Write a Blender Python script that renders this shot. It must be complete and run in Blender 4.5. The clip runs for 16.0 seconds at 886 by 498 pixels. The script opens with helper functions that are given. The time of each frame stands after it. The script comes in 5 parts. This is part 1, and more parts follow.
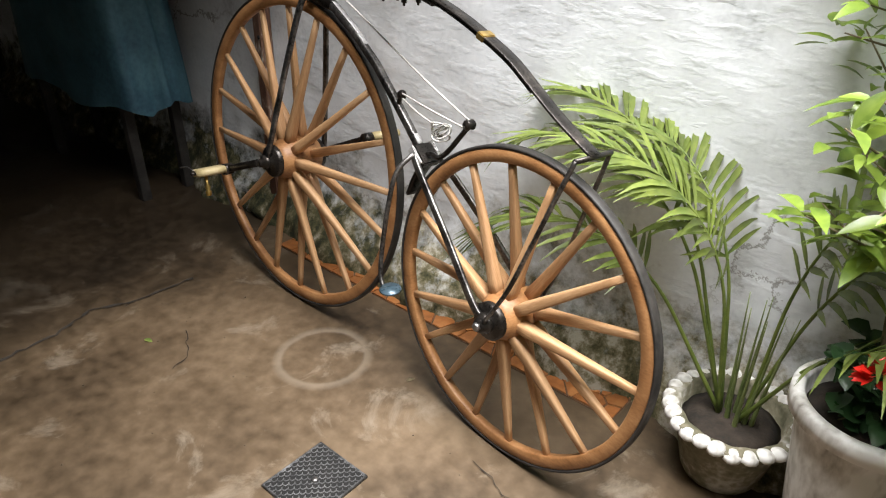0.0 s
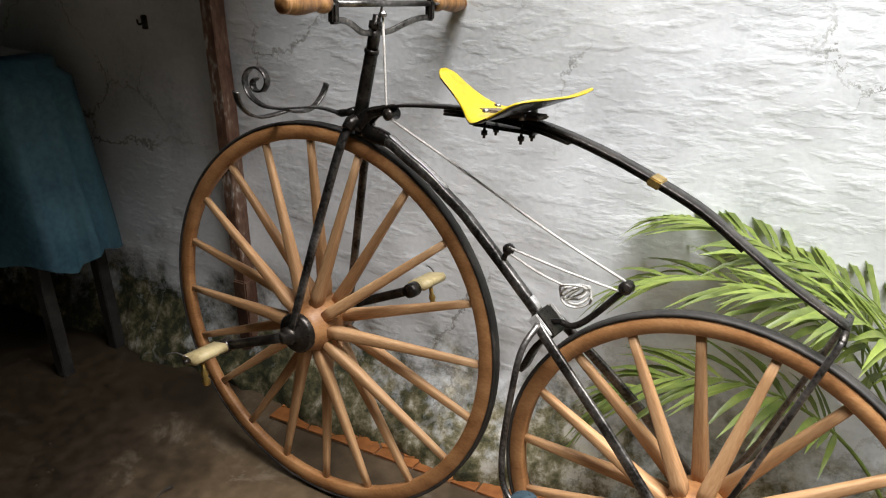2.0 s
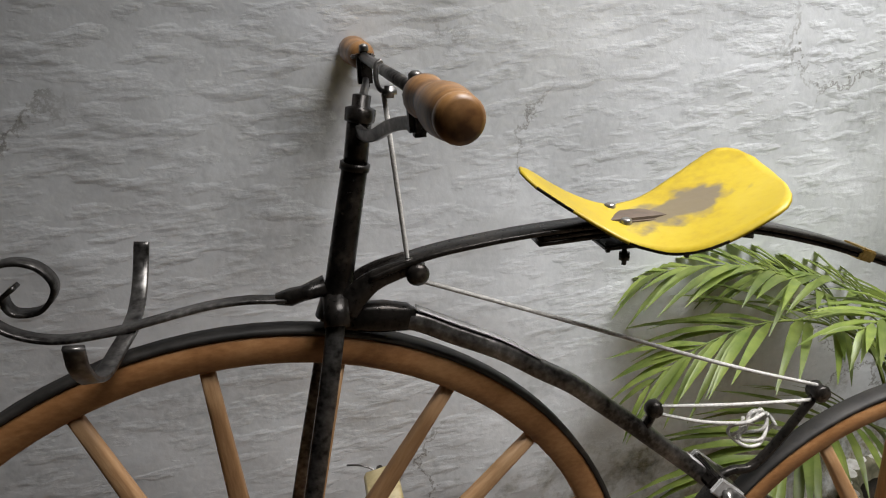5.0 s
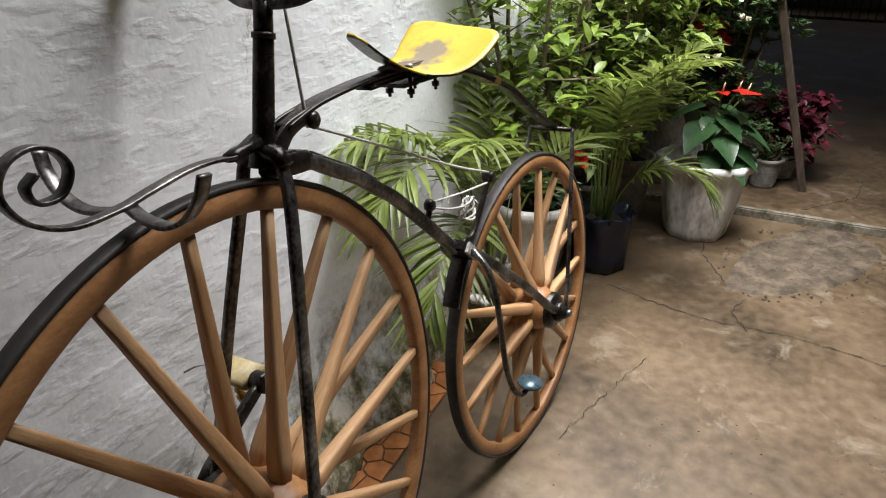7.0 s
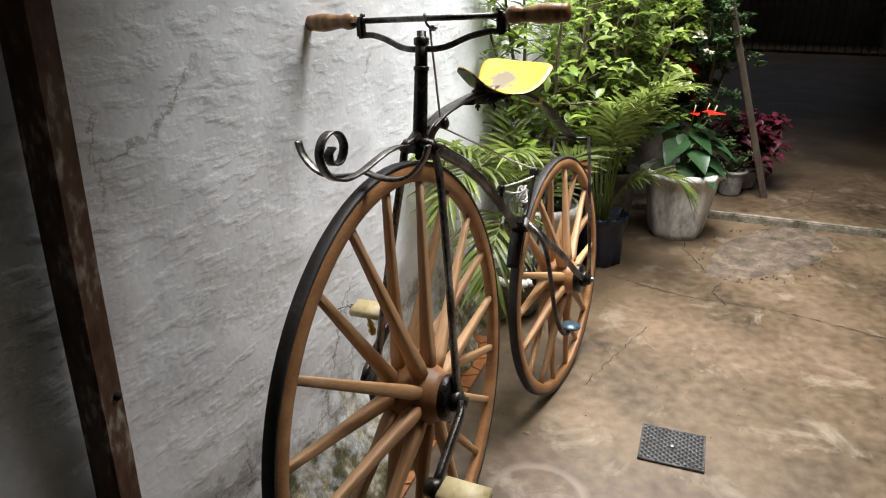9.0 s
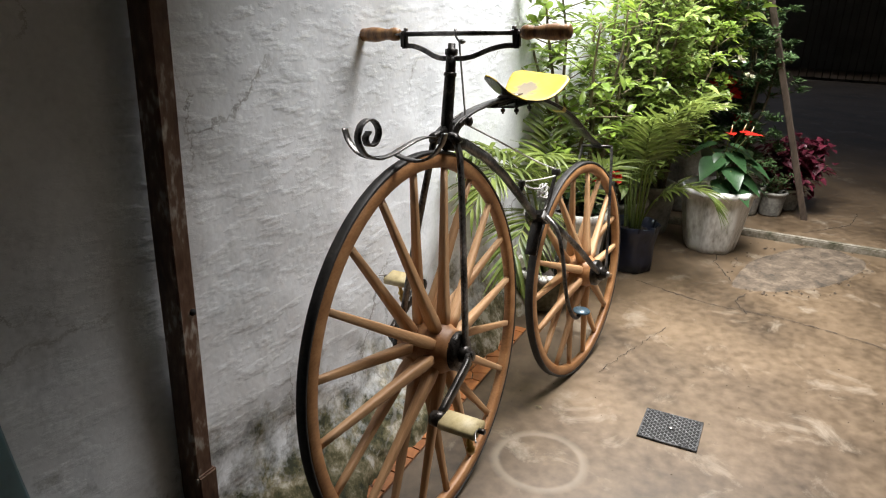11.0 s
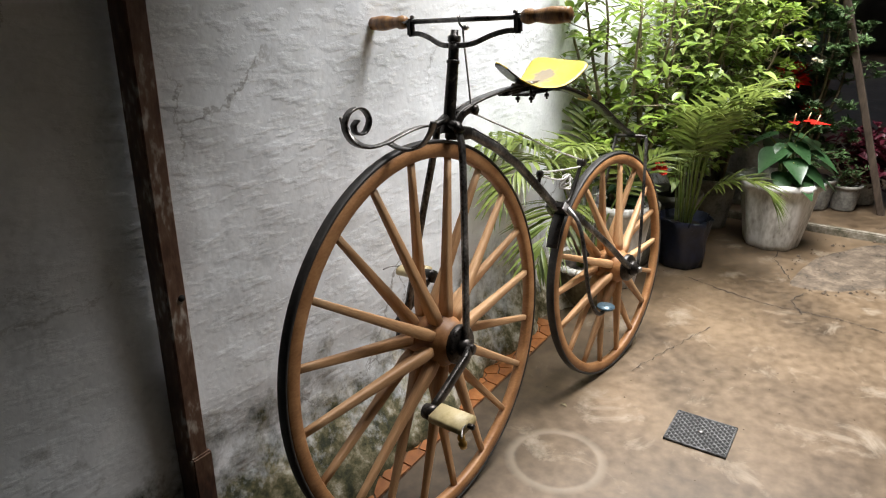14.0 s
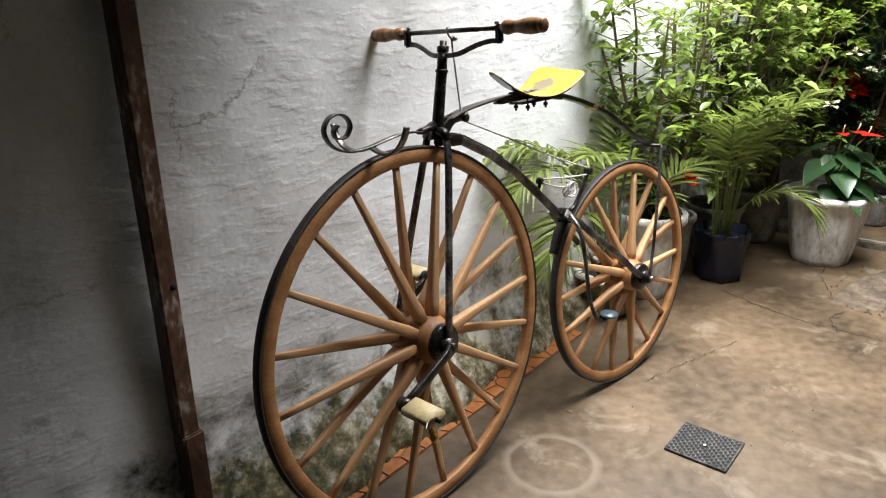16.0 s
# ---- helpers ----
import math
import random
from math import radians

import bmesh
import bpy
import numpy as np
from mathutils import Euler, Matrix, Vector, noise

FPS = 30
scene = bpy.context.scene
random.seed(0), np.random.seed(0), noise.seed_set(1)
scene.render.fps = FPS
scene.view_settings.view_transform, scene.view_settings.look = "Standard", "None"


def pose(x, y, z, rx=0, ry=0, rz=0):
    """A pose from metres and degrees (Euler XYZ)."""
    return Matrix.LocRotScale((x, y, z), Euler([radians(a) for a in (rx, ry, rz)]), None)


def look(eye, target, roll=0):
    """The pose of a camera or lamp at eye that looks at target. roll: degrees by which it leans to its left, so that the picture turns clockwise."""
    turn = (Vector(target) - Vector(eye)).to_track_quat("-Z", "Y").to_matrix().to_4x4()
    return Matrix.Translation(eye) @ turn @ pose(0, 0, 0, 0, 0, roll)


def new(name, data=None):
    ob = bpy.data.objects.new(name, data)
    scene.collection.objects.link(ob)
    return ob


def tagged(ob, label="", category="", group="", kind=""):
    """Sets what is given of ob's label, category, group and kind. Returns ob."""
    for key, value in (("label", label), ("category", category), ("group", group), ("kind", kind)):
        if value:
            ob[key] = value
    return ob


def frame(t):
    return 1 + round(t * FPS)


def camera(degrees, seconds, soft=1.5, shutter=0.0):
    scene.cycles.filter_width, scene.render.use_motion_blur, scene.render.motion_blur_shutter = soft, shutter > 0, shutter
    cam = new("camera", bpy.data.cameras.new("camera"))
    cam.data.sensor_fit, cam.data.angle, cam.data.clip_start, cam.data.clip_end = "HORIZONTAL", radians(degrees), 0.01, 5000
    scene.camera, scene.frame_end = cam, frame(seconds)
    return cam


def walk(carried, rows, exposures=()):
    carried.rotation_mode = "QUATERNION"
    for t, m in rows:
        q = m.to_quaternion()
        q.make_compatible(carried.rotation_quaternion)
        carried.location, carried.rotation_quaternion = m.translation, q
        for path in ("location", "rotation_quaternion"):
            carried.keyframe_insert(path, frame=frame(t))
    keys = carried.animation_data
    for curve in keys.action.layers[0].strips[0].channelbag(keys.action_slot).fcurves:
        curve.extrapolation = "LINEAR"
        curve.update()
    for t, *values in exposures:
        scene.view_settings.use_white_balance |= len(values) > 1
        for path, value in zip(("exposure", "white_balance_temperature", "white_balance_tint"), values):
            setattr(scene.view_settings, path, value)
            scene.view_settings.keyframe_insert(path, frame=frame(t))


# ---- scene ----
cam = camera(65.0, 16.0, soft=1.15)
PATH = [
    (0, (1.635, -1.089, 1.278), (0.493, 0.225, 0.293), 0.3),
    (0.5, (1.496, -1.058, 1.251), (0.34, 0.284, 0.322), 1.4),
    (1, (1.285, -1.025, 1.285), (0.129, 0.338, 0.387), 0.4),
    (1.5, (1.103, -1.025, 1.287), (0.089, 0.458, 0.407), 0.3),
    (2, (0.935, -1.046, 1.314), (0.091, 0.575, 0.502), -0.2),
    (2.5, (0.777, -0.994, 1.33), (-0.057, 0.665, 0.589), -1.4),
    (3, (0.614, -0.893, 1.328), (-0.046, 0.833, 0.564), 1.1),
    (3.2, (0.547, -0.851, 1.32), (-0.032, 0.899, 0.545), 0.4),
    (5.3, (-0.076, -0.456, 1.324), (0.799, 1.128, 0.473), -0.6),
    (5.5, (-0.149, -0.433, 1.315), (0.944, 1.022, 0.485), -0.1),
    (6, (-0.258, -0.449, 1.295), (1.168, 0.704, 0.496), 2.2),
    (6.5, (-0.426, -0.468, 1.258), (1.144, 0.406, 0.379), 0.8),
    (7, (-0.568, -0.413, 1.247), (1.089, 0.306, 0.389), 1.0),
    (7.5, (-0.714, -0.335, 1.258), (0.954, 0.315, 0.367), -0.7),
    (8, (-0.861, -0.354, 1.269), (0.833, 0.317, 0.445), 1.4),
    (8.5, (-1.001, -0.376, 1.283), (0.697, 0.306, 0.477), 1.0),
    (9, (-1.117, -0.384, 1.302), (0.611, 0.276, 0.542), 0.1),
    (9.5, (-1.237, -0.396, 1.308), (0.48, 0.259, 0.52), -0.2),
    (9.7, (-1.28, -0.403, 1.308), (0.447, 0.273, 0.558), -0.4),
    (11.8, (-1.36, -0.709, 1.317), (0.26, 0.219, 0.598), -0.0),
    (12, (-1.368, -0.727, 1.305), (0.243, 0.221, 0.595), -1.1),
    (12.5, (-1.369, -0.748, 1.304), (0.222, 0.212, 0.565), -1.7),
    (13, (-1.332, -0.758, 1.301), (0.263, 0.192, 0.557), -1.5),
    (13.5, (-1.281, -0.744, 1.305), (0.33, 0.209, 0.6), 0.3),
    (14, (-1.228, -0.732, 1.3), (0.326, 0.291, 0.565), -0.4),
    (14.5, (-1.182, -0.797, 1.303), (0.229, 0.403, 0.55), 1.4),
    (15, (-1.155, -0.865, 1.304), (0.199, 0.388, 0.532), 1.6),
    (15.5, (-1.144, -0.92, 1.298), (0.249, 0.293, 0.532), 0.8),
    (16, (-1.152, -0.951, 1.299), (0.277, 0.26, 0.597), -1.4),
]
walk(cam, [(t, look(eye, target, roll)) for t, eye, target, roll in PATH],
     [(0, -0.05), (1.0, 0.0), (2.5, -0.33), (5.4, -0.76), (6.0, -0.68), (7.0, -0.36), (8.0, -0.19), (9.5, 0.02), (12.0, 0.15), (14.5, 0.15), (16.0, 0.08)])

# ---- world and light ----
world = bpy.data.worlds.new("sky")
scene.world = world
world.use_nodes = True
wnt = world.node_tree
sky = wnt.nodes.new("ShaderNodeTexSky")
sky.sky_type, sky.sun_disc = "NISHITA", False
sky.dust_density, sky.air_density = 6.0, 0.7
sky.sun_elevation, sky.sun_rotation = radians(58), radians(70)
wnt.nodes["Background"].inputs["Strength"].default_value = 0.05
wnt.links.new(sky.outputs[0], wnt.nodes["Background"].inputs["Color"])

SKYLIGHT = (0.54, 2.8, -0.88, 0.33)   # roof opening: x0, x1, y0, y1
ROOF_Z = 2.9


def area_lamp(name, m, sx, sy, watts, colour):
    d = bpy.data.lights.new(name, "AREA")
    d.shape, d.size, d.size_y, d.energy, d.color = "RECTANGLE", sx, sy, watts, colour
    ob = new(name, d)
    ob.matrix_world = m
    return ob


area_lamp("skylight_glow", pose((SKYLIGHT[0] + SKYLIGHT[1]) / 2, (SKYLIGHT[2] + SKYLIGHT[3]) / 2, ROOF_Z - 0.02),
          SKYLIGHT[1] - SKYLIGHT[0], SKYLIGHT[3] - SKYLIGHT[2], 125.0, (1.0, 0.985, 0.985)).data.spread = radians(103)


# ---- materials ----
def material(name, colours, rough=0.6, metal=0.0, scale=8.0, fine=90.0, bump=0.15, stretch=(1, 1, 1), vary=0.0, spread=(0.35, 0.65), spec=0.5, dist=0.004):
    """Colours blended by a coarse and a fine noise, with relief and roughness wear."""
    m = bpy.data.materials.new(name)
    m.use_nodes = True
    nt = m.node_tree
    n, l = nt.nodes, nt.links
    b = n["Principled BSDF"]
    tc, mp = n.new("ShaderNodeTexCoord"), n.new("ShaderNodeMapping")
    mp.inputs["Scale"].default_value = stretch
    l.new(tc.outputs["Object"], mp.inputs["Vector"])
    big, small = n.new("ShaderNodeTexNoise"), n.new("ShaderNodeTexNoise")
    for t, s, d in ((big, scale, 5.0), (small, fine, 4.0)):
        t.inputs["Scale"].default_value, t.inputs["Detail"].default_value = s, d
        l.new(mp.outputs[0], t.inputs["Vector"])
    mix = n.new("ShaderNodeMath")
    mix.operation = "MULTIPLY_ADD"
    l.new(small.outputs["Fac"], mix.inputs[0])
    mix.inputs[1].default_value = 0.35
    add = n.new("ShaderNodeMath")
    add.operation = "MULTIPLY"
    l.new(big.outputs["Fac"], add.inputs[0])
    add.inputs[1].default_value = 0.65
    l.new(add.outputs[0], mix.inputs[2])
    ramp = n.new("ShaderNodeValToRGB")
    e = ramp.color_ramp.elements
    while len(e) < len(colours):
        e.new(0.5)
    for i, c in enumerate(colours):
        e[i].position = spread[0] + (spread[1] - spread[0]) * i / max(1, len(colours) - 1)
        e[i].color = (*c, 1)
    l.new(mix.outputs[0], ramp.inputs[0])
    out = ramp.outputs[0]
    if vary:
        info, hsv = n.new("ShaderNodeObjectInfo"), n.new("ShaderNodeHueSaturation")
        mr = n.new("ShaderNodeMapRange")
        mr.inputs["To Min"].default_value, mr.inputs["To Max"].default_value = 1 - vary, 1 + vary
        l.new(info.outputs["Random"], mr.inputs["Value"])
        l.new(mr.outputs[0], hsv.inputs["Value"])
        l.new(out, hsv.inputs["Color"])
        out = hsv.outputs[0]
    l.new(out, b.inputs["Base Color"])
    rr = n.new("ShaderNodeMapRange")
    rr.inputs["To Min"].default_value, rr.inputs["To Max"].default_value = max(0.05, rough - 0.14), min(1.0, rough + 0.14)
    l.new(small.outputs["Fac"], rr.inputs["Value"])
    l.new(rr.outputs[0], b.inputs["Roughness"])
    b.inputs["Metallic"].default_value = metal
    b.inputs["Specular IOR Level"].default_value = spec
    bp = n.new("ShaderNodeBump")
    bp.inputs["Strength"].default_value, bp.inputs["Distance"].default_value = bump, dist
    l.new(mix.outputs[0], bp.inputs["Height"])
    l.new(bp.outputs[0], b.inputs["Normal"])
    return m


def leafy(name, light, dark, rough=0.42, through_light=0.25, scale=14.0):
    m = material(name, (dark, light), rough, 0, scale, 60, 0.08, spread=(0.3, 0.7))
    nt = m.node_tree
    n, l = nt.nodes, nt.links
    b = n["Principled BSDF"]
    geo, hsv, mr = n.new("ShaderNodeNewGeometry"), n.new("ShaderNodeHueSaturation"), n.new("ShaderNodeMapRange")
    mr.inputs["To Min"].default_value, mr.inputs["To Max"].default_value = 0.6, 1.35
    l.new(geo.outputs["Random Per Island"], mr.inputs["Value"])
    l.new(mr.outputs[0], hsv.inputs["Value"])
    l.new(b.inputs["Base Color"].links[0].from_socket, hsv.inputs["Color"])
    l.new(hsv.outputs[0], b.inputs["Base Color"])
    tr, ms = n.new("ShaderNodeBsdfTranslucent"), n.new("ShaderNodeMixShader")
    l.new(hsv.outputs[0], tr.inputs["Color"])
    ms.inputs[0].default_value = through_light
    l.new(b.outputs[0], ms.inputs[1])
    l.new(tr.outputs[0], ms.inputs[2])
    l.new(ms.outputs[0], n["Material Output"].inputs["Surface"])
    return m


WOOD = material("varnished_wood", ((0.19, 0.08, 0.026), (0.34, 0.16, 0.06), (0.47, 0.25, 0.105)), 0.48, 0, 11, 120, 0.2, (1, 1, 2), 0.12, spread=(0.3, 0.7))
SPOKE_WOOD = material("spoke_wood", ((0.25, 0.125, 0.05), (0.43, 0.24, 0.112), (0.56, 0.36, 0.195)), 0.55, 0, 9, 110, 0.2, (0.35, 3, 3), 0.2, spread=(0.3, 0.7))
IRON = material("black_iron", ((0.012, 0.0105, 0.009), (0.035, 0.03, 0.026), (0.12, 0.1, 0.082)), 0.31, 0.6, 26, 180, 0.18, spread=(0.4, 0.74))
WORN_IRON = material("worn_iron", ((0.035, 0.032, 0.03), (0.2, 0.19, 0.18), (0.5, 0.48, 0.46)), 0.36, 0.85, 16, 150, 0.15, spread=(0.4, 0.75))
BRIGHT_IRON = material("worn_steel", ((0.14, 0.13, 0.12), (0.38, 0.37, 0.36)), 0.35, 0.9, 30, 200, 0.15)
PALE_STEEL = material("pale_sheen_steel", ((0.3, 0.29, 0.28), (0.52, 0.51, 0.5), (0.66, 0.65, 0.64)), 0.5, 0.3, 24, 160, 0.15)
TYRE = material("worn_tyre", ((0.012, 0.011, 0.01), (0.04, 0.036, 0.032), (0.12, 0.1, 0.08)), 0.62, 0.1, 14, 120, 0.35, spread=(0.35, 0.8))
GRIP_WOOD = material("grip_wood", ((0.09, 0.038, 0.014), (0.23, 0.112, 0.038), (0.38, 0.2, 0.075)), 0.38, 0, 18, 120, 0.1, (1, 4, 1))
BRASS = material("brass", ((0.3, 0.19, 0.05), (0.62, 0.45, 0.16)), 0.36, 0.9, 40, 200, 0.1)
CORD = material("white_cord", ((0.42, 0.4, 0.37), (0.7, 0.68, 0.64)), 0.8, 0, 200, 700, 0.4)
PEDAL = material("cream_pedal", ((0.3, 0.23, 0.11), (0.48, 0.39, 0.2), (0.56, 0.47, 0.27)), 0.5, 0, 20, 140, 0.15)
BLUE_CAP = material("blue_grey_cap", ((0.025, 0.05, 0.065), (0.07, 0.11, 0.14)), 0.3, 0.3, 30, 120, 0.1)
POT_WHITE = material("weathered_white_pot", ((0.13, 0.11, 0.085), (0.48, 0.46, 0.42), (0.74, 0.73, 0.7)), 0.7, 0, 9, 60, 0.3, (1, 1, 0.4), spread=(0.3, 0.55))
POT_MOSSY = material("mossy_cement_pot", ((0.06, 0.06, 0.03), (0.2, 0.18, 0.12), (0.55, 0.53, 0.48)), 0.85, 0, 7, 60, 0.5, spread=(0.35, 0.68))
POT_GREY = material("grey_cement_pot", ((0.1, 0.095, 0.085), (0.24, 0.23, 0.2), (0.36, 0.34, 0.3)), 0.85, 0, 10, 70, 0.4)
BAG = material("dark_blue_plastic", ((0.008, 0.01, 0.02), (0.016, 0.022, 0.05)), 0.35, 0, 12, 60, 0.2)
SOIL = material("dark_soil", ((0.012, 0.009, 0.006), (0.045, 0.032, 0.022)), 0.95, 0, 30, 140, 0.9)
TARP = material("blue_tarp", ((0.025, 0.075, 0.11), (0.052, 0.135, 0.18), (0.08, 0.19, 0.235)), 0.6, 0, 5, 60, 0.3)
SHEET = material("white_sheet", ((0.4, 0.42, 0.42), (0.62, 0.64, 0.63)), 0.55, 0, 8, 60, 0.2)
POST = material("brown_painted_post", ((0.04, 0.018, 0.012), (0.09, 0.042, 0.026), (0.15, 0.085, 0.055), (0.5, 0.46, 0.4)), 0.5, 0, 13, 90, 0.5, (1, 1, 0.4), spread=(0.36, 0.64))
DARK_WOOD = material("weathered_stick", ((0.05, 0.035, 0.025), (0.16, 0.12, 0.09)), 0.8, 0, 14, 90, 0.4, (1, 1, 0.2))
GRATE = material("grey_grate", ((0.05, 0.05, 0.05), (0.22, 0.22, 0.22)), 0.5, 0.6, 60, 300, 0.3)
HOLE_SHADE = material("painted_hole_shade", ((0.004, 0.004, 0.004), (0.012, 0.011, 0.01)), 0.9, 0, 30, 100, 0.2)
BARK = material("plant_stem", ((0.06, 0.045, 0.025), (0.14, 0.11, 0.06), (0.2, 0.17, 0.1)), 0.8, 0, 25, 120, 0.3)
GREEN_STEM = material("green_stem", ((0.07, 0.1, 0.025), (0.18, 0.22, 0.07)), 0.5, 0, 20, 90, 0.1)
PALM = leafy("palm_leaf", (0.25, 0.3, 0.068), (0.09, 0.14, 0.03), 0.4, 0.38)
SHRUB = leafy("shrub_leaf", (0.26, 0.35, 0.05), (0.075, 0.14, 0.022), 0.38, 0.4)
VARIEGATED = leafy("variegated_leaf", (0.36, 0.43, 0.11), (0.09, 0.17, 0.035), 0.4, 0.4, 30)
DARK_LEAF = leafy("dark_leaf", (0.042, 0.09, 0.035), (0.016, 0.05, 0.016), 0.32, 0.15)
FINE_LEAF = leafy("fine_leaf", (0.15, 0.24, 0.09), (0.05, 0.1, 0.035), 0.5, 0.2)
MAROON = leafy("maroon_leaf", (0.17, 0.02, 0.04), (0.05, 0.008, 0.016), 0.45, 0.2)
RED = leafy("red_petal", (0.75, 0.03, 0.015), (0.5, 0.012, 0.01), 0.35, 0.2)
CREAM_PETAL = leafy("cream_petal", (0.8, 0.78, 0.6), (0.7, 0.68, 0.5), 0.5, 0.2)
SPADIX = material("pale_spadix", ((0.6, 0.45, 0.25), (0.75, 0.6, 0.4)), 0.6)


def wall_material():
    m = material("whitewashed_plaster", ((0.53, 0.55, 0.56), (0.72, 0.74, 0.755), (0.8, 0.82, 0.835)), 0.85, 0, 5, 70, 0.3, spread=(0.3, 0.6), dist=0.005)
    nt = m.node_tree
    n, l = nt.nodes, nt.links
    b = n["Principled BSDF"]
    tc = n.new("ShaderNodeTexCoord")
    sep = n.new("ShaderNodeSeparateXYZ")
    l.new(tc.outputs["Object"], sep.inputs[0])
    nz, st = n.new("ShaderNodeTexNoise"), n.new("ShaderNodeTexNoise")
    nz.inputs["Scale"].default_value, nz.inputs["Detail"].default_value, nz.inputs["Roughness"].default_value = 7.0, 8.0, 0.72
    st.inputs["Scale"].default_value, st.inputs["Detail"].default_value = 1.7, 6.0
    l.new(tc.outputs["Object"], nz.inputs["Vector"])
    l.new(tc.outputs["Object"], st.inputs["Vector"])
    # rising damp: mould and bare render below knee height, ragged upper edge
    ed = n.new("ShaderNodeMath")
    ed.operation = "MULTIPLY_ADD"
    l.new(nz.outputs["Fac"], ed.inputs[0])
    ed.inputs[1].default_value = -1.05
    l.new(sep.outputs["Z"], ed.inputs[2])
    rise, high = n.new("ShaderNodeMapRange"), n.new("ShaderNodeMath")
    rise.inputs["From Min"].default_value, rise.inputs["From Max"].default_value = -0.5, 0.35
    rise.inputs["To Min"].default_value, rise.inputs["To Max"].default_value = -0.02, 0.0
    l.new(sep.outputs["X"], rise.inputs["Value"])
    high.operation = "ADD"
    l.new(ed.outputs[0], high.inputs[0])
    l.new(rise.outputs[0], high.inputs[1])
    damp = n.new("ShaderNodeMapRange")
    damp.inputs["From Min"].default_value, damp.inputs["From Max"].default_value = -0.39, -0.17
    damp.inputs["To Min"].default_value, damp.inputs["To Max"].default_value = 1.0, 0.0
    l.new(high.outputs[0], damp.inputs["Value"])
    mould = n.new("ShaderNodeValToRGB")
    e = mould.color_ramp.elements
    e.new(0.5), e.new(0.6)
    for i, (p, c) in enumerate(((0.36, (0.022, 0.026, 0.01)), (0.45, (0.085, 0.078, 0.032)), (0.53, (0.2, 0.175, 0.105)), (0.62, (0.46, 0.43, 0.35)))):
        e[i].position, e[i].color = p, (*c, 1)
    n2 = n.new("ShaderNodeTexNoise")
    n2.inputs["Scale"].default_value, n2.inputs["Detail"].default_value, n2.inputs["Roughness"].default_value = 16.0, 7.0, 0.7
    l.new(tc.outputs["Object"], n2.inputs["Vector"])
    # the mould thins out towards the open end of the wall
    thin, sm = n.new("ShaderNodeMapRange"), n.new("ShaderNodeMath")
    thin.inputs["From Min"].default_value, thin.inputs["From Max"].default_value = -0.5, 0.6
    thin.inputs["To Min"].default_value, thin.inputs["To Max"].default_value = -0.075, 0.03
    l.new(sep.outputs["X"], thin.inputs["Value"])
    sm.operation = "ADD"
    l.new(n2.outputs["Fac"], sm.inputs[0])
    l.new(thin.outputs[0], sm.inputs[1])
    l.new(sm.outputs[0], mould.inputs[0])
    grime = n.new("ShaderNodeMapRange")
    grime.inputs["From Min"].default_value, grime.inputs["From Max"].default_value = 0.35, 0.7
    grime.inputs["To Min"].default_value, grime.inputs["To Max"].default_value = 1.0, 0.8
    l.new(st.outputs["Fac"], grime.inputs["Value"])
    mul = n.new("ShaderNodeMix")
    mul.data_type, mul.blend_type = "RGBA", "MULTIPLY"
    mul.inputs[0].default_value = 1.0
    l.new(b.inputs["Base Color"].links[0].from_socket, mul.inputs[6])
    l.new(grime.outputs[0], mul.inputs[7])
    mx = n.new("ShaderNodeMix")
    mx.data_type = "RGBA"
    l.new(damp.outputs[0], mx.inputs[0])
    l.new(mul.outputs[2], mx.inputs[6])
    l.new(mould.outputs[0], mx.inputs[7])
    l.new(mx.outputs[2], b.inputs["Base Color"])
    # trowelled horizontal ridges
    mp, rid = n.new("ShaderNodeMapping"), n.new("ShaderNodeTexNoise")
    mp.inputs["Scale"].default_value = (10, 10, 25)
    l.new(tc.outputs["Object"], mp.inputs["Vector"])
    l.new(mp.outputs[0], rid.inputs["Vector"])
    rid.inputs["Scale"].default_value, rid.inputs["Detail"].default_value = 1.6, 8.0
    bp = n.new("ShaderNodeBump")
    bp.inputs["Strength"].default_value, bp.inputs["Distance"].default_value = 0.3, 0.006
    cut, patch, gate = n.new("ShaderNodeMapRange"), n.new("ShaderNodeTexNoise"), n.new("ShaderNodeMath")
    cut.inputs["From Min"].default_value, cut.inputs["From Max"].default_value = 0.48, 0.68
    l.new(rid.outputs["Fac"], cut.inputs["Value"])
    patch.inputs["Scale"].default_value, patch.inputs["Detail"].default_value = 3.4, 4.0
    l.new(tc.outputs["Object"], patch.inputs["Vector"])
    gate.operation = "MULTIPLY"
    l.new(cut.outputs[0], gate.inputs[0])
    l.new(patch.outputs["Fac"], gate.inputs[1])
    l.new(gate.outputs[0], bp.inputs["Height"])
    l.new(b.inputs["Normal"].links[0].from_socket, bp.inputs["Normal"])
    l.new(bp.outputs[0], b.inputs["Normal"])
    # hairline cracks in the plaster, broken by a mask
    warp, vor, near, mask, both = (n.new(k) for k in ("ShaderNodeVectorMath", "ShaderNodeTexVoronoi", "ShaderNodeMapRange", "ShaderNodeMapRange", "ShaderNodeMath"))
    warp.operation = "MULTIPLY_ADD"
    l.new(nz.outputs["Color"], warp.inputs[0])
    warp.inputs[1].default_value = (0.22, 0.0, 0.22)
    l.new(tc.outputs["Object"], warp.inputs[2])
    vor.feature = "DISTANCE_TO_EDGE"
    vor.inputs["Scale"].default_value = 2.3
    l.new(warp.outputs[0], vor.inputs["Vector"])
    near.inputs["From Min"].default_value, near.inputs["From Max"].default_value = 0.002, 0.009
    near.inputs["To Min"].default_value, near.inputs["To Max"].default_value = 1.0, 0.0
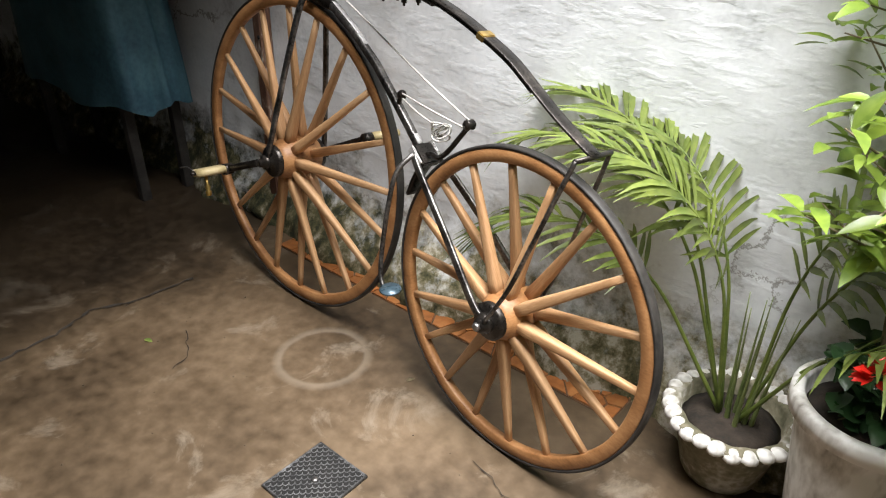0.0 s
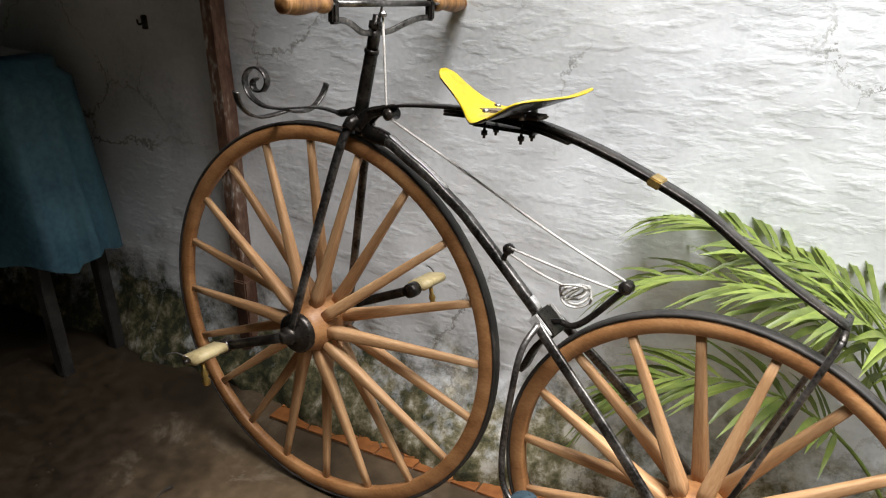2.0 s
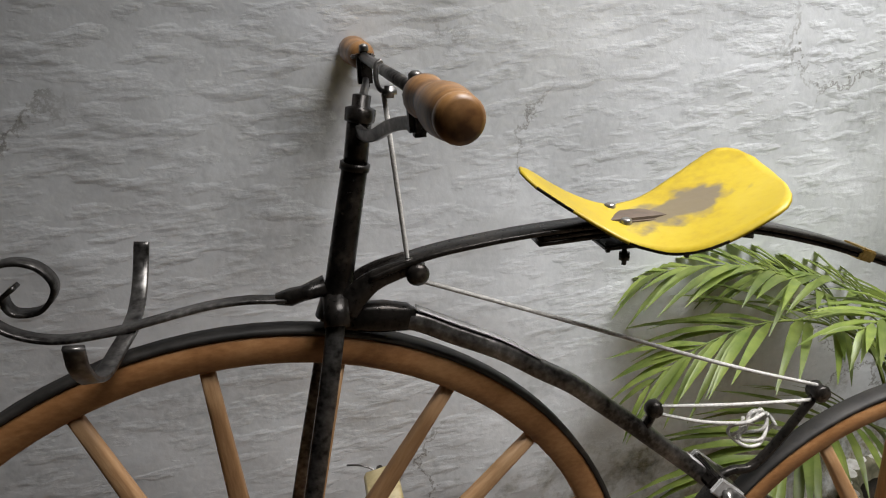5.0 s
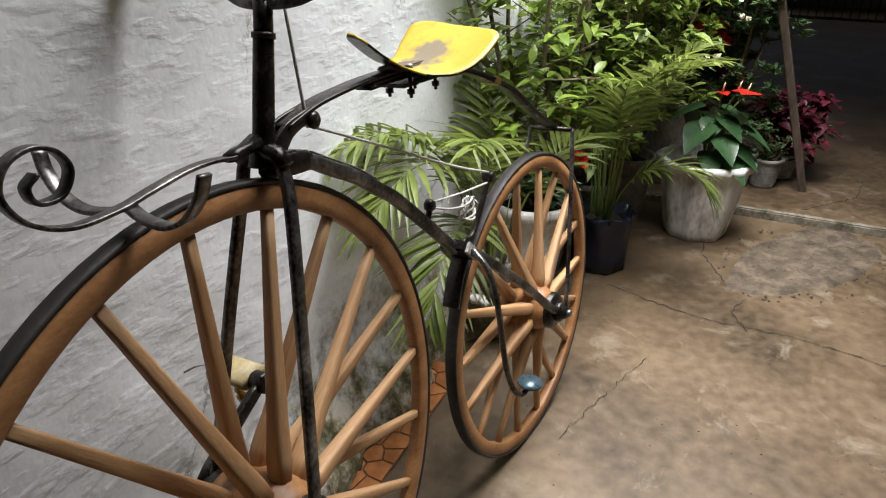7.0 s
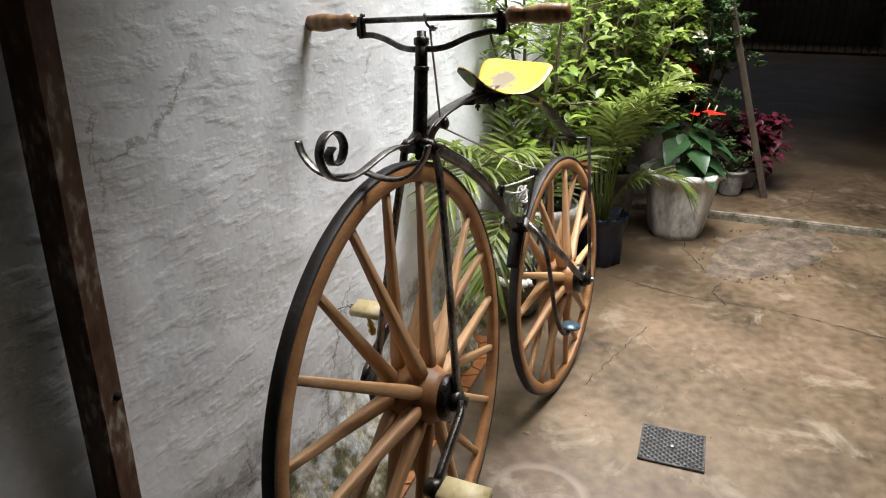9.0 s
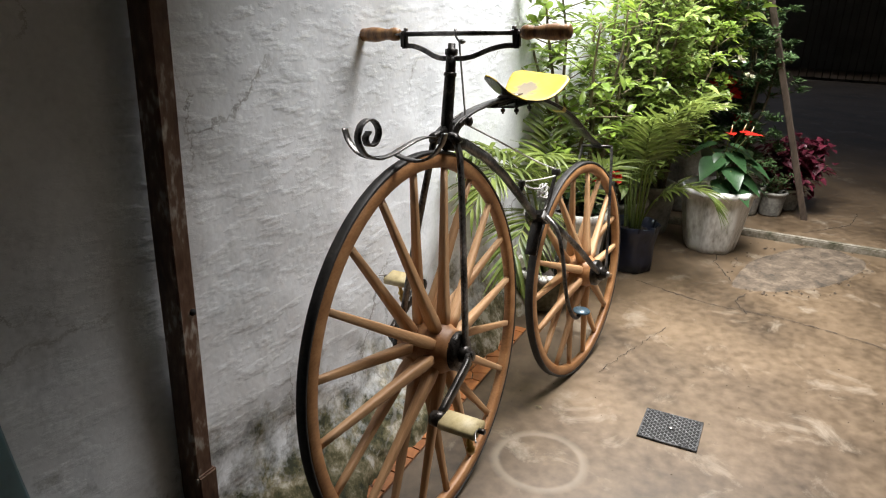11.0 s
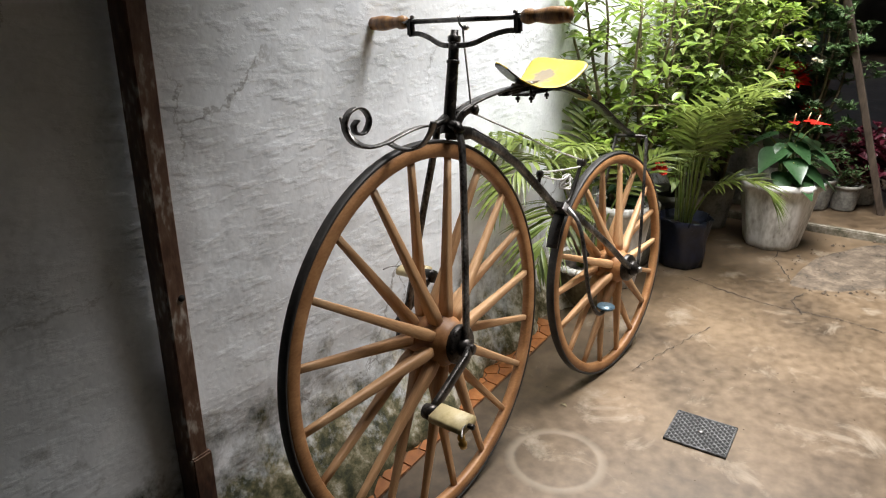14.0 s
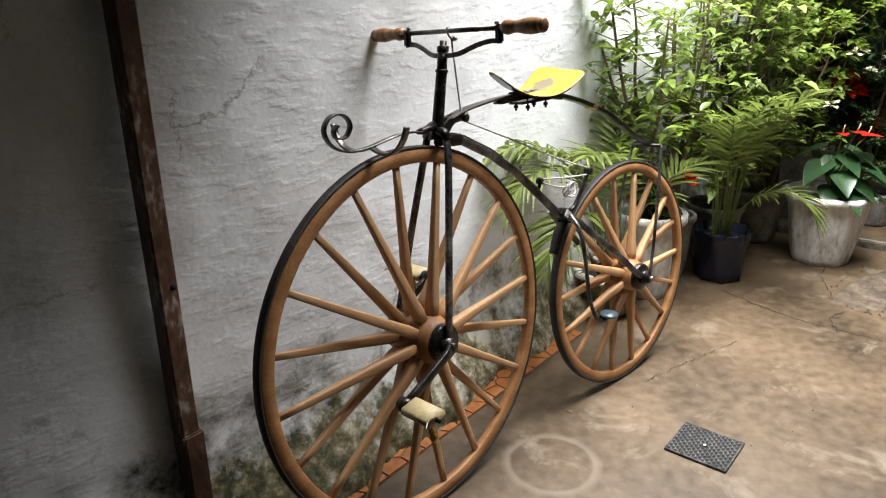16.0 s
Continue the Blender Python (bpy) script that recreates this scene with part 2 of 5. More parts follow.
    l.new(vor.outputs["Distance"], near.inputs["Value"])
    mask.inputs["From Min"].default_value, mask.inputs["From Max"].default_value = 0.47, 0.56
    mask.inputs["To Max"].default_value = 0.8
    l.new(st.outputs["Fac"], mask.inputs["Value"])
    both.operation = "MULTIPLY"
    l.new(near.outputs[0], both.inputs[0])
    l.new(mask.outputs[0], both.inputs[1])
    ck = n.new("ShaderNodeMix")
    ck.data_type = "RGBA"
    l.new(both.outputs[0], ck.inputs[0])
    l.new(mx.outputs[2], ck.inputs[6])
    ck.inputs[7].default_value = (0.2, 0.19, 0.17, 1)
    l.new(ck.outputs[2], b.inputs["Base Color"])
    return m


def floor_material():
    m = material("worn_concrete", ((0.038, 0.025, 0.0135), (0.103, 0.07, 0.04), (0.172, 0.121, 0.073)), 0.46, 0, 2.0, 24, 0.22, spread=(0.34, 0.66))
    nt = m.node_tree
    n, l = nt.nodes, nt.links
    b = n["Principled BSDF"]
    tc = n.new("ShaderNodeTexCoord")
    # lime stains
    st = n.new("ShaderNodeTexNoise")
    st.inputs["Scale"].default_value, st.inputs["Detail"].default_value, st.inputs["Roughness"].default_value = 4.5, 9.0, 0.68
    st.inputs["Distortion"].default_value = 0.6
    l.new(tc.outputs["Object"], st.inputs["Vector"])
    mr = n.new("ShaderNodeMapRange")
    mr.inputs["From Min"].default_value, mr.inputs["From Max"].default_value = 0.57, 0.75
    mr.inputs["To Max"].default_value = 0.75
    l.new(st.outputs["Fac"], mr.inputs["Value"])
    # the chalky ring left by a flower pot
    sub, ln = n.new("ShaderNodeVectorMath"), n.new("ShaderNodeVectorMath")
    sub.operation, ln.operation = "SUBTRACT", "LENGTH"
    sub.inputs[1].default_value = (0.315, -0.10, 0)
    l.new(tc.outputs["Object"], sub.inputs[0])
    l.new(sub.outputs[0], ln.inputs[0])
    wob = n.new("ShaderNodeMath")
    wob.operation = "MULTIPLY_ADD"
    l.new(st.outputs["Fac"], wob.inputs[0])
    wob.inputs[1].default_value = 0.02
    l.new(ln.outputs["Value"], wob.inputs[2])
    ring = n.new("ShaderNodeValToRGB")
    e = ring.color_ramp.elements
    e.new(0.5), e.new(0.6)
    for i, (p, v) in enumerate(((0.124, 0.0), (0.134, 0.36), (0.142, 0.3), (0.160, 0.0))):
        e[i].position, e[i].color = p, (v, v, v, 1)
    l.new(wob.outputs[0], ring.inputs[0])
    mx0 = n.new("ShaderNodeMath")
    mx0.operation = "MAXIMUM"
    l.new(mr.outputs[0], mx0.inputs[0])
    l.new(ring.outputs[0], mx0.inputs[1])
    mx = n.new("ShaderNodeMix")
    mx.data_type = "RGBA"
    l.new(mx0.outputs[0], mx.inputs[0])
    l.new(b.inputs["Base Color"].links[0].from_socket, mx.inputs[6])
    mx.inputs[7].default_value = (0.32, 0.27, 0.205, 1)
    # the dim end's shade is painted in: the slab darkens beyond the long crack
    sx, wander, edge, end_shade = n.new("ShaderNodeSeparateXYZ"), n.new("ShaderNodeMath"), n.new("ShaderNodeMapRange"), n.new("ShaderNodeMix")
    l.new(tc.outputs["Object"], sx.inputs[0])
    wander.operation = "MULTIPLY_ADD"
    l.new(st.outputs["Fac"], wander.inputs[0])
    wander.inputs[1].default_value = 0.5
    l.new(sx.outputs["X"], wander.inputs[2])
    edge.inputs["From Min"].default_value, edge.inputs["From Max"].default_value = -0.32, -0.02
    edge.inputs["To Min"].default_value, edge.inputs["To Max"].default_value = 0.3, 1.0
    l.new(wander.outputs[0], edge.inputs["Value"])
    end_shade.data_type, end_shade.blend_type = "RGBA", "MULTIPLY"
    end_shade.inputs[0].default_value = 1.0
    l.new(mx.outputs[2], end_shade.inputs[6])
    l.new(edge.outputs[0], end_shade.inputs[7])
    l.new(end_shade.outputs[2], b.inputs["Base Color"])
    return m


WALL = wall_material()
FLOOR = floor_material()
PLAIN_WALL = material("grey_plaster", ((0.3, 0.3, 0.28), (0.45, 0.45, 0.43)), 0.9, 0, 3, 40, 0.4)
ROOF = material("dark_roof", ((0.05, 0.045, 0.04), (0.1, 0.09, 0.08)), 0.9, 0, 4, 40, 0.3)
TILE = material("terracotta_tile", ((0.22, 0.075, 0.02), (0.34, 0.125, 0.035), (0.42, 0.18, 0.06)), 0.42, 0, 9, 60, 0.2, vary=0.2)
GROUT = material("dark_grout", ((0.09, 0.05, 0.028), (0.17, 0.1, 0.06)), 0.9, 0, 20, 100, 0.4)
KERB = material("mossy_kerb", ((0.05, 0.05, 0.025), (0.16, 0.14, 0.1), (0.3, 0.27, 0.22)), 0.85, 0, 14, 70, 0.5)
GRAVEL = material("broken_concrete", ((0.035, 0.027, 0.018), (0.09, 0.066, 0.044), (0.16, 0.123, 0.086)), 0.9, 0, 12, 60, 0.9)
CRACK = material("crack_dirt", ((0.015, 0.012, 0.009), (0.05, 0.04, 0.03)), 0.95, 0, 30, 100, 0.2)


# ---- mesh helpers ----
def mesh(name, verts, faces, smooth=True):
    me = bpy.data.meshes.new(name)
    me.from_pydata([tuple(v) for v in verts], [], [tuple(f) for f in faces])
    if smooth:
        me.shade_smooth()
    me.update()
    return me


def part(name, me, mat, parent=None, label="", m=None):
    """Links a mesh as ONE object, under a thing or a part."""
    ob = new(name, me)
    if not me.materials:
        me.materials.append(mat)
    ob.parent = parent
    if m is not None:
        ob.matrix_basis = m
    return tagged(ob, label)


def thing(name, label, category, m=None, group="", kind=""):
    ob = new(name)
    ob.empty_display_size = 0.05
    if m is not None:
        ob.matrix_basis = m
    return tagged(ob, label, category, group, kind)


def curve_points(pts, n=8):
    """Catmull-Rom through the points."""
    p = [Vector(q) for q in pts]
    if len(p) < 3:
        return [p[0].lerp(p[-1], i / n) for i in range(n + 1)]
    p = [2 * p[0] - p[1]] + p + [2 * p[-1] - p[-2]]
    out = []
    for i in range(1, len(p) - 2):
        a, b, c, d = p[i - 1:i + 3]
        for k in range(n):
            t = k / n
            out.append(0.5 * (2 * b + (c - a) * t + (2 * a - 5 * b + 4 * c - d) * t * t + (3 * b - a - 3 * c + d) * t ** 3))
    return out + [p[-2]]


def sweep(name, pts, section, scales=None, side=None, smooth=True):
    """A closed section (x along side, y along the other normal) carried along points, capped."""
    verts, faces, k = [], [], len(section)
    pts = [Vector(p) for p in pts]
    last = Vector(side) if side else None
    for i, p in enumerate(pts):
        t = (pts[min(i + 1, len(pts) - 1)] - pts[max(i - 1, 0)]).normalized()
        if last is None:
            last = t.orthogonal()
        ref = Vector(side) if side else last
        u = (ref - t * ref.dot(t))
        u = u.normalized() if u.length > 1e-5 else t.orthogonal().normalized()
        last, w = u, t.cross(u)
        s = scales[i] if scales else 1.0
        sx, sy = s if isinstance(s, tuple) else (s, s)
        verts += [p + u * (a * sx) + w * (b * sy) for a, b in section]
    n = len(pts)
    for i in range(n - 1):
        for j in range(k):
            a, b = i * k + j, i * k + (j + 1) % k
            faces.append((a, b, b + k, a + k))
    faces += [tuple(range(k - 1, -1, -1)), tuple((n - 1) * k + j for j in range(k))]
    me = mesh(name, verts, faces, smooth)
    return me


def circle(r, n=10):
    return [(r * math.cos(2 * math.pi * i / n), r * math.sin(2 * math.pi * i / n)) for i in range(n)]


def bar(w, h, c=0.18):
    """Rectangle with bevelled corners, w along side."""
    a, b, d = w / 2, h / 2, min(w, h) * c
    return [(a - d, -b), (a, -b + d), (a, b - d), (a - d, b), (-a + d, b), (-a, b - d), (-a, -b + d), (-a + d, -b)]


def tube(name, pts, r, n=10, scales=None, smooth_steps=6):
    q = curve_points(pts, smooth_steps) if len(pts) > 2 else [Vector(p) for p in pts]
    return sweep(name, q, circle(r, n), scales)


def lathe(name, profile, n=32, axis="z", wave=None):
    """Profile of (radius, height); wave(angle, i) scales the radius."""
    verts, faces = [], []
    for i, (r, h) in enumerate(profile):
        for j in range(n):
            a = 2 * math.pi * j / n
            rr = r * (wave(a, i) if wave else 1.0)
            v = (rr * math.cos(a), rr * math.sin(a), h)
            if axis == "y":
                v = (v[0], h, v[1])
            elif axis == "x":
                v = (h, v[0], v[1])
            verts.append(v)
    for i in range(len(profile) - 1):
        for j in range(n):
            a, b = i * n + j, i * n + (j + 1) % n
            faces.append((a, b, b + n, a + n))
    if profile[0][0] > 1e-6:
        faces.append(tuple(range(n - 1, -1, -1)))
    if profile[-1][0] > 1e-6:
        faces.append(tuple((len(profile) - 1) * n + j for j in range(n)))
    me = mesh(name, verts, faces)
    bm = bmesh.new()
    bm.from_mesh(me)
    bmesh.ops.remove_doubles(bm, verts=bm.verts, dist=1e-6)
    bmesh.ops.recalc_face_normals(bm, faces=bm.faces)
    bm.to_mesh(me)
    bm.free()
    return me


def block(name, x0, x1, y0, y1, z0, z1, bevel=0.004):
    bm = bmesh.new()
    bmesh.ops.create_cube(bm, size=1.0)
    for v in bm.verts:
        v.co = Vector(((x0 + x1) / 2 + v.co.x * (x1 - x0), (y0 + y1) / 2 + v.co.y * (y1 - y0), (z0 + z1) / 2 + v.co.z * (z1 - z0)))
    if bevel:
        bmesh.ops.bevel(bm, geom=bm.edges[:], offset=bevel, segments=2, affect="EDGES")
    me = bpy.data.meshes.new(name)
    bm.to_mesh(me)
    bm.free()
    return me


def join(name, meshes):
    verts, faces = [], []
    for me in meshes:
        o = len(verts)
        verts += [tuple(v.co) for v in me.vertices]
        faces += [tuple(o + i for i in p.vertices) for p in me.polygons]
    return mesh(name, verts, faces)


# ---- structure ----
def build_wall():
    # plastered wall with a swollen rough footing; its face lies on y = 0.425
    x0, x1, z1, step = -3.4, 3.3, ROOF_Z, 0.022
    nx, nz = int((x1 - x0) / step), int(z1 / step)
    verts, faces = [], []
    for j in range(nz + 1):
        z = z1 * j / nz
        foot = 0.15 * math.exp(-(z / 0.14) ** 2) + 0.012 * max(0.0, 1 - z / 0.7)
        for i in range(nx + 1):
            x = x0 + (x1 - x0) * i / nx
            v = Vector((x, 0, z))
            big = noise.noise(v * 2.1) * 0.010 + noise.noise(v * 6.3) * 0.005
            trowel = noise.noise(Vector((x * 14, 3.1, z * 16))) * 0.0018
            rough = (noise.noise(v * 17) * 0.02 + noise.noise(v * 38) * 0.01) * math.exp(-(z / 0.28) ** 2)
            swell = foot * (0.75 + 0.5 * noise.noise(Vector((x * 3.2, 7.7, z * 4))))
            verts.append((x, 0.425 - big - trowel - rough - swell + 0.018 * (z - 0.9), z))
    w = nx + 1
    for j in range(nz):
        for i in range(nx):
            a = j * w + i
            faces.append((a, a + 1, a + w + 1, a + w))
    # back and edges, so that the wall has thickness
    o = len(verts)
    verts += [(x0, 0.66, 0), (x1, 0.66, 0), (x1, 0.66, z1), (x0, 0.66, z1)]
    faces += [(o + 1, o, o + 3, o + 2), (0, o, o + 1, nx), (nz * w, nz * w + nx, o + 2, o + 3)]
    faces += [tuple([j * w for j in range(nz, -1, -1)][::1] + [o, o + 3]), tuple([j * w + nx for j in range(nz + 1)] + [o + 2, o + 1])]
    ob = part("wall_north", mesh("wall_north", verts, faces), WALL)
    return tagged(ob, "rough whitewashed plaster wall with mouldy damp footing", "wall", kind="structure")


def build_floor(name, label, mat, x0, x1, y0=-2.9, y1=0.66):
    step = 0.05
    nx, ny = int((x1 - x0) / step), int((y1 - y0) / step)
    verts, faces = [], []
    for j in range(ny + 1):
        for i in range(nx + 1):
            x, y = x0 + (x1 - x0) * i / nx, y0 + (y1 - y0) * j / ny
            verts.append((x, y, noise.noise(Vector((x * 1.7, y * 1.7, 0))) * 0.003 + 0.001))
    w = nx + 1
    faces = [(j * w + i, j * w + i + 1, (j + 1) * w + i + 1, (j + 1) * w + i) for j in range(ny) for i in range(nx)]
    ob = part(name, mesh(name, verts, faces), mat)
    return tagged(ob, label, "floor", kind="structure")


build_wall()
build_floor("floor", "worn stained brown-grey concrete yard floor, painted darker at its dim end", FLOOR, -3.4, 2.82)
slab = part("floor_passage", block("floor_passage", 2.83, 13.0, -2.9, 0.66, -0.1, 0.035, 0.008), FLOOR)
tagged(slab, "slightly raised concrete slab of the dark passage", "floor", kind="structure")
tagged(part("kerb", block("kerb", 2.79, 2.83, -2.9, 0.5, -0.05, 0.04, 0.006), KERB), "worn mossy concrete kerb of the raised slab", "kerb", kind="structure")
tagged(part("wall_south", block("wall_south", -3.6, 13.2, -3.1, -2.9, -0.1, ROOF_Z, 0), PLAIN_WALL), "plain grey plaster wall", "wall", kind="structure")
tagged(part("wall_west", block("wall_west", -3.6, -3.4, -2.9, 0.66, -0.1, ROOF_Z, 0), PLAIN_WALL), "plain grey plaster wall in the dark", "wall", kind="structure")
tagged(part("wall_passage", block("wall_passage", 3.3, 13.0, 0.5, 0.66, 0.03, ROOF_Z, 0), PLAIN_WALL), "dark grey wall of the passage", "wall", kind="structure")
# added wall: dims the sky behind the gate, open above for some light
tagged(part("wall_east", block("wall_east", 13.0, 13.2, -3.1, 0.7, -0.1, 1.6, 0), PLAIN_WALL), "grey wall added beyond the gate to hold back the sky", "wall", kind="structure")
# roof is out of view, added so daylight falls through one opening
sx0, sx1, sy0, sy1 = SKYLIGHT
roof = join("ceiling", [block("c", -3.6, sx0, -3.1, 0.7, ROOF_Z, ROOF_Z + 0.1, 0), block("c", sx1, 13.2, -3.1, 0.7, ROOF_Z, ROOF_Z + 0.1, 0),
                        block("c", sx0, sx1, -3.1, sy0, ROOF_Z, ROOF_Z + 0.1, 0), block("c", sx0, sx1, sy1, 0.7, ROOF_Z, ROOF_Z + 0.1, 0)])
roof.shade_flat()
# added panel, out of view: blocks skylight from the left end
tagged(part("shade_panel", block("shade_panel", 0.0, 0.12, -2.9, 0.40, 1.88, ROOF_Z, 0), ROOF), "unseen panel added to shade the left end from the skylight", "wall", kind="structure")
tagged(part("ceiling", roof, ROOF), "unseen dark roof added with an opening that shapes the daylight", "ceiling", kind="structure")


def build_post():
    t = thing("wall_post", "brown painted timber post with chipped paint, fixed to the wall", "post", pose(-0.509, 0.390, 0, 0.2, 0.9, 0))
    pts = [(0, 0, z) for z in np.linspace(0, 2.85, 40)]
    me = sweep("post", pts, bar(0.043, 0.05, 0.08), side=(1, 0, 0), smooth=False)
    for v in me.vertices:
        v.co.x += noise.noise(Vector((0.3, 1.1, v.co.z * 3))) * 0.004
        v.co.y += noise.noise(Vector((2.3, 0.1, v.co.z * 3))) * 0.004
    part("shaft", me, POST, t)
    part("lower_casing", block("lower_casing", -0.0235, 0.026, -0.033, 0.02, 0, 0.36, 0.004), POST, t)
    # flat black discs paint the shade inside the bolt holes
    for z in (0.72, 1.33):
        part("bolt_hole_shade", lathe("bolt_hole_shade", [(0.007, -0.0275), (0.007, -0.022)], 12, "y"), HOLE_SHADE, t, m=pose(0.009, 0, z))
    return t


build_post()


# ---- the velocipede ----
BIKE = pose(-0.0074, 0.0683, -0.003, 0, 0, -7.06) @ pose(0, 0, 0, -5.07)
bike = thing("velocipede", "antique wooden-wheeled velocipede with black iron frame, leaning on the wall", "velocipede", BIKE)


def ring(name, r0, r1, w, n=96, c=0.003):
    """A ring in the x-z plane of rectangular section with eased edges."""
    prof = [(r0 + c, -w / 2), (r1 - c, -w / 2), (r1, -w / 2 + c), (r1, w / 2 - c), (r1 - c, w / 2), (r0 + c, w / 2), (r0, w / 2 - c), (r0, -w / 2 + c)]
    verts, faces, k = [], [], len(prof)
    for i in range(n):
        a = 2 * math.pi * i / n
        wob = 1 + 0.0012 * math.sin(5 * a)
        verts += [(r * wob * math.cos(a), y, r * wob * math.sin(a)) for r, y in prof]
    for i in range(n):
        for j in range(k):
            faces.append((i * k + j, i * k + (j + 1) % k, ((i + 1) % n) * k + (j + 1) % k, ((i + 1) % n) * k + j))
    me = mesh(name, verts, faces)
    bm = bmesh.new()
    bm.from_mesh(me)
    bmesh.ops.recalc_face_normals(bm, faces=bm.faces)
    bm.to_mesh(me)
    bm.free()
    return me


def build_wheel(name, x, y, z, tip, steer, r_out, r_in, width, spokes, phase, hub_r, hub_w, label):
    w = part(name, ring(name, r_in, r_out, width), WOOD, bike, label, pose(x, y, z, tip, 0, steer))
    part("tyre", ring("tyre", r_out - 0.0005, r_out + 0.0068, width + 0.0015, c=0.002), TYRE, w, "worn black tyre band")
    h = hub_w
    part("hub", lathe("hub", [(0.0, -h), (hub_r * 0.8, -h), (hub_r * 0.86, -h * 0.8), (hub_r * 1.02, -h * 0.55), (hub_r * 1.08, 0), (hub_r * 1.02, h * 0.55), (hub_r * 0.86, h * 0.8), (hub_r * 0.8, h), (0, h)], 28, "y"), WOOD, w, "turned wooden hub")
    for s in (-1, 1):
        part("hub_band", lathe("hub_band", [(0.012, s * (h - 0.012)), (hub_r * 0.8, s * (h - 0.012)), (hub_r * 0.8, s * (h - 0.004)), (hub_r * 0.8, s * (h + 0.012)), (hub_r * 0.7, s * (h + 0.017)), (0.02, s * (h + 0.017)), (0.018, s * (h + 0.026)), (0.0, s * (h + 0.026))], 24, "y"), IRON, w, "black iron hub band")
    # spokes taper from a broad squared foot at the hub to the rim, set alternately to both sides
    meshes = []
    for s in (-1, 1):
        pts, sc = [], []
        for f, a, b in ((0, 1.25, 1.05), (0.1, 1.4, 1.3), (0.22, 1.12, 1.18), (0.5, 0.9, 0.96), (0.85, 0.68, 0.76), (1, 0.62, 0.7)):
            r = hub_r * 0.8 + (r_in + 0.006 - hub_r * 0.8) * f
            pts.append((r, s * h * 0.42 * (1 - f), 0))
            sc.append((a, b))
        sec = [(0.0108 * math.copysign(abs(math.cos(q)) ** 0.45, math.cos(q)), 0.0113 * math.copysign(abs(math.sin(q)) ** 0.45, math.sin(q))) for q in [2 * math.pi * (k + 0.5) / 12 for k in range(12)]]
        meshes.append(sweep("spoke", pts, sec, sc, side=(0, 1, 0)))
    for i in range(spokes):
        part("spoke", meshes[i % 2], SPOKE_WOOD, w, m=pose(0, 0, 0, 0, -(phase + 360.0 * i / spokes), 0))
    return w


front = build_wheel("front_wheel", 0.0044, -0.0070, 0.4855, -0.8, 3.87, 0.468, 0.4345, 0.0225, 20, 3.0, 0.06, 0.07, "large wooden front wheel with varnished felloes")
rear = build_wheel("rear_wheel", 0.909, 0.001, 0.386, 0, 0.0, 0.3725, 0.3425, 0.0235, 18, -2.0, 0.056, 0.06, "smaller wooden rear wheel with varnished felloes")


def flat(name, pts, w, h, mat, parent, side=(0, 1, 0), scales=None, steps=6, label=""):
    q = curve_points(pts, steps) if len(pts) > 2 else [Vector(p) for p in pts]
    return part(name, sweep(name, q, bar(w, h), scales(len(q)) if scales else None, side), mat, parent, label)


# front fork and steering head
for s in (-1, 1):
    y = -0.004
    b = flat("fork_blade", [(0.120, s * 0.022, 0.974), (0.1165, s * 0.034, 0.962), (0.106, y + s * 0.044, 0.915), (0.066, y + s * 0.068, 0.745), (0.022, y + s * 0.092, 0.55), (0.006, y + s * 0.099, 0.487)], 0.0095, 0.019, WORN_IRON, bike, label="black iron fork blade, worn bright along its edges")
    part("axle_nut", lathe("axle_nut", [(0, y + s * 0.088), (0.022, y + s * 0.088), (0.022, y + s * 0.108), (0.013, y + s * 0.11), (0.013, y + s * 0.122), (0.0, y + s * 0.123)], 8, "y"), IRON, b, m=pose(0.0044, 0, 0.4855))
part("fork_crown", sweep("fork_crown", [(0.119, -0.036, 0.966), (0.1195, -0.026, 0.979), (0.12, 0, 0.984), (0.1195, 0.026, 0.979), (0.119, 0.036, 0.966)], bar(0.026, 0.022, 0.3), side=(1, 0, 0)), IRON, bike)
head = part("steering_head", sweep("steering_head", curve_points([(0.119, 0, 0.962), (0.123, 0, 0.985), (0.128, 0, 1.01), (0.140, 0, 1.065), (0.1525, 0, 1.121)], 6), circle(0.0178, 18), [1.22 - 0.34 * min(1.0, k / 9) - 0.14 * k / 24 for k in range(25)]), IRON, bike, "tapered black iron steering head")
part("collar", tube("collar", [(0.1515, 0, 1.117), (0.153, 0, 1.124)], 0.0152, 18), IRON, head)
part("stem", tube("stem", [(0.1525, 0, 1.12), (0.1605, 0, 1.165)], 0.0122, 16), IRON, head)
part("top_nut", lathe("top_nut", [(0, 0), (0.0145, 0), (0.015, 0.003), (0.015, 0.013), (0.009, 0.015), (0.009, 0.026), (0.0, 0.027)], 6), IRON, head, m=pose(0.1605, 0, 1.164, 0, 10, 0))

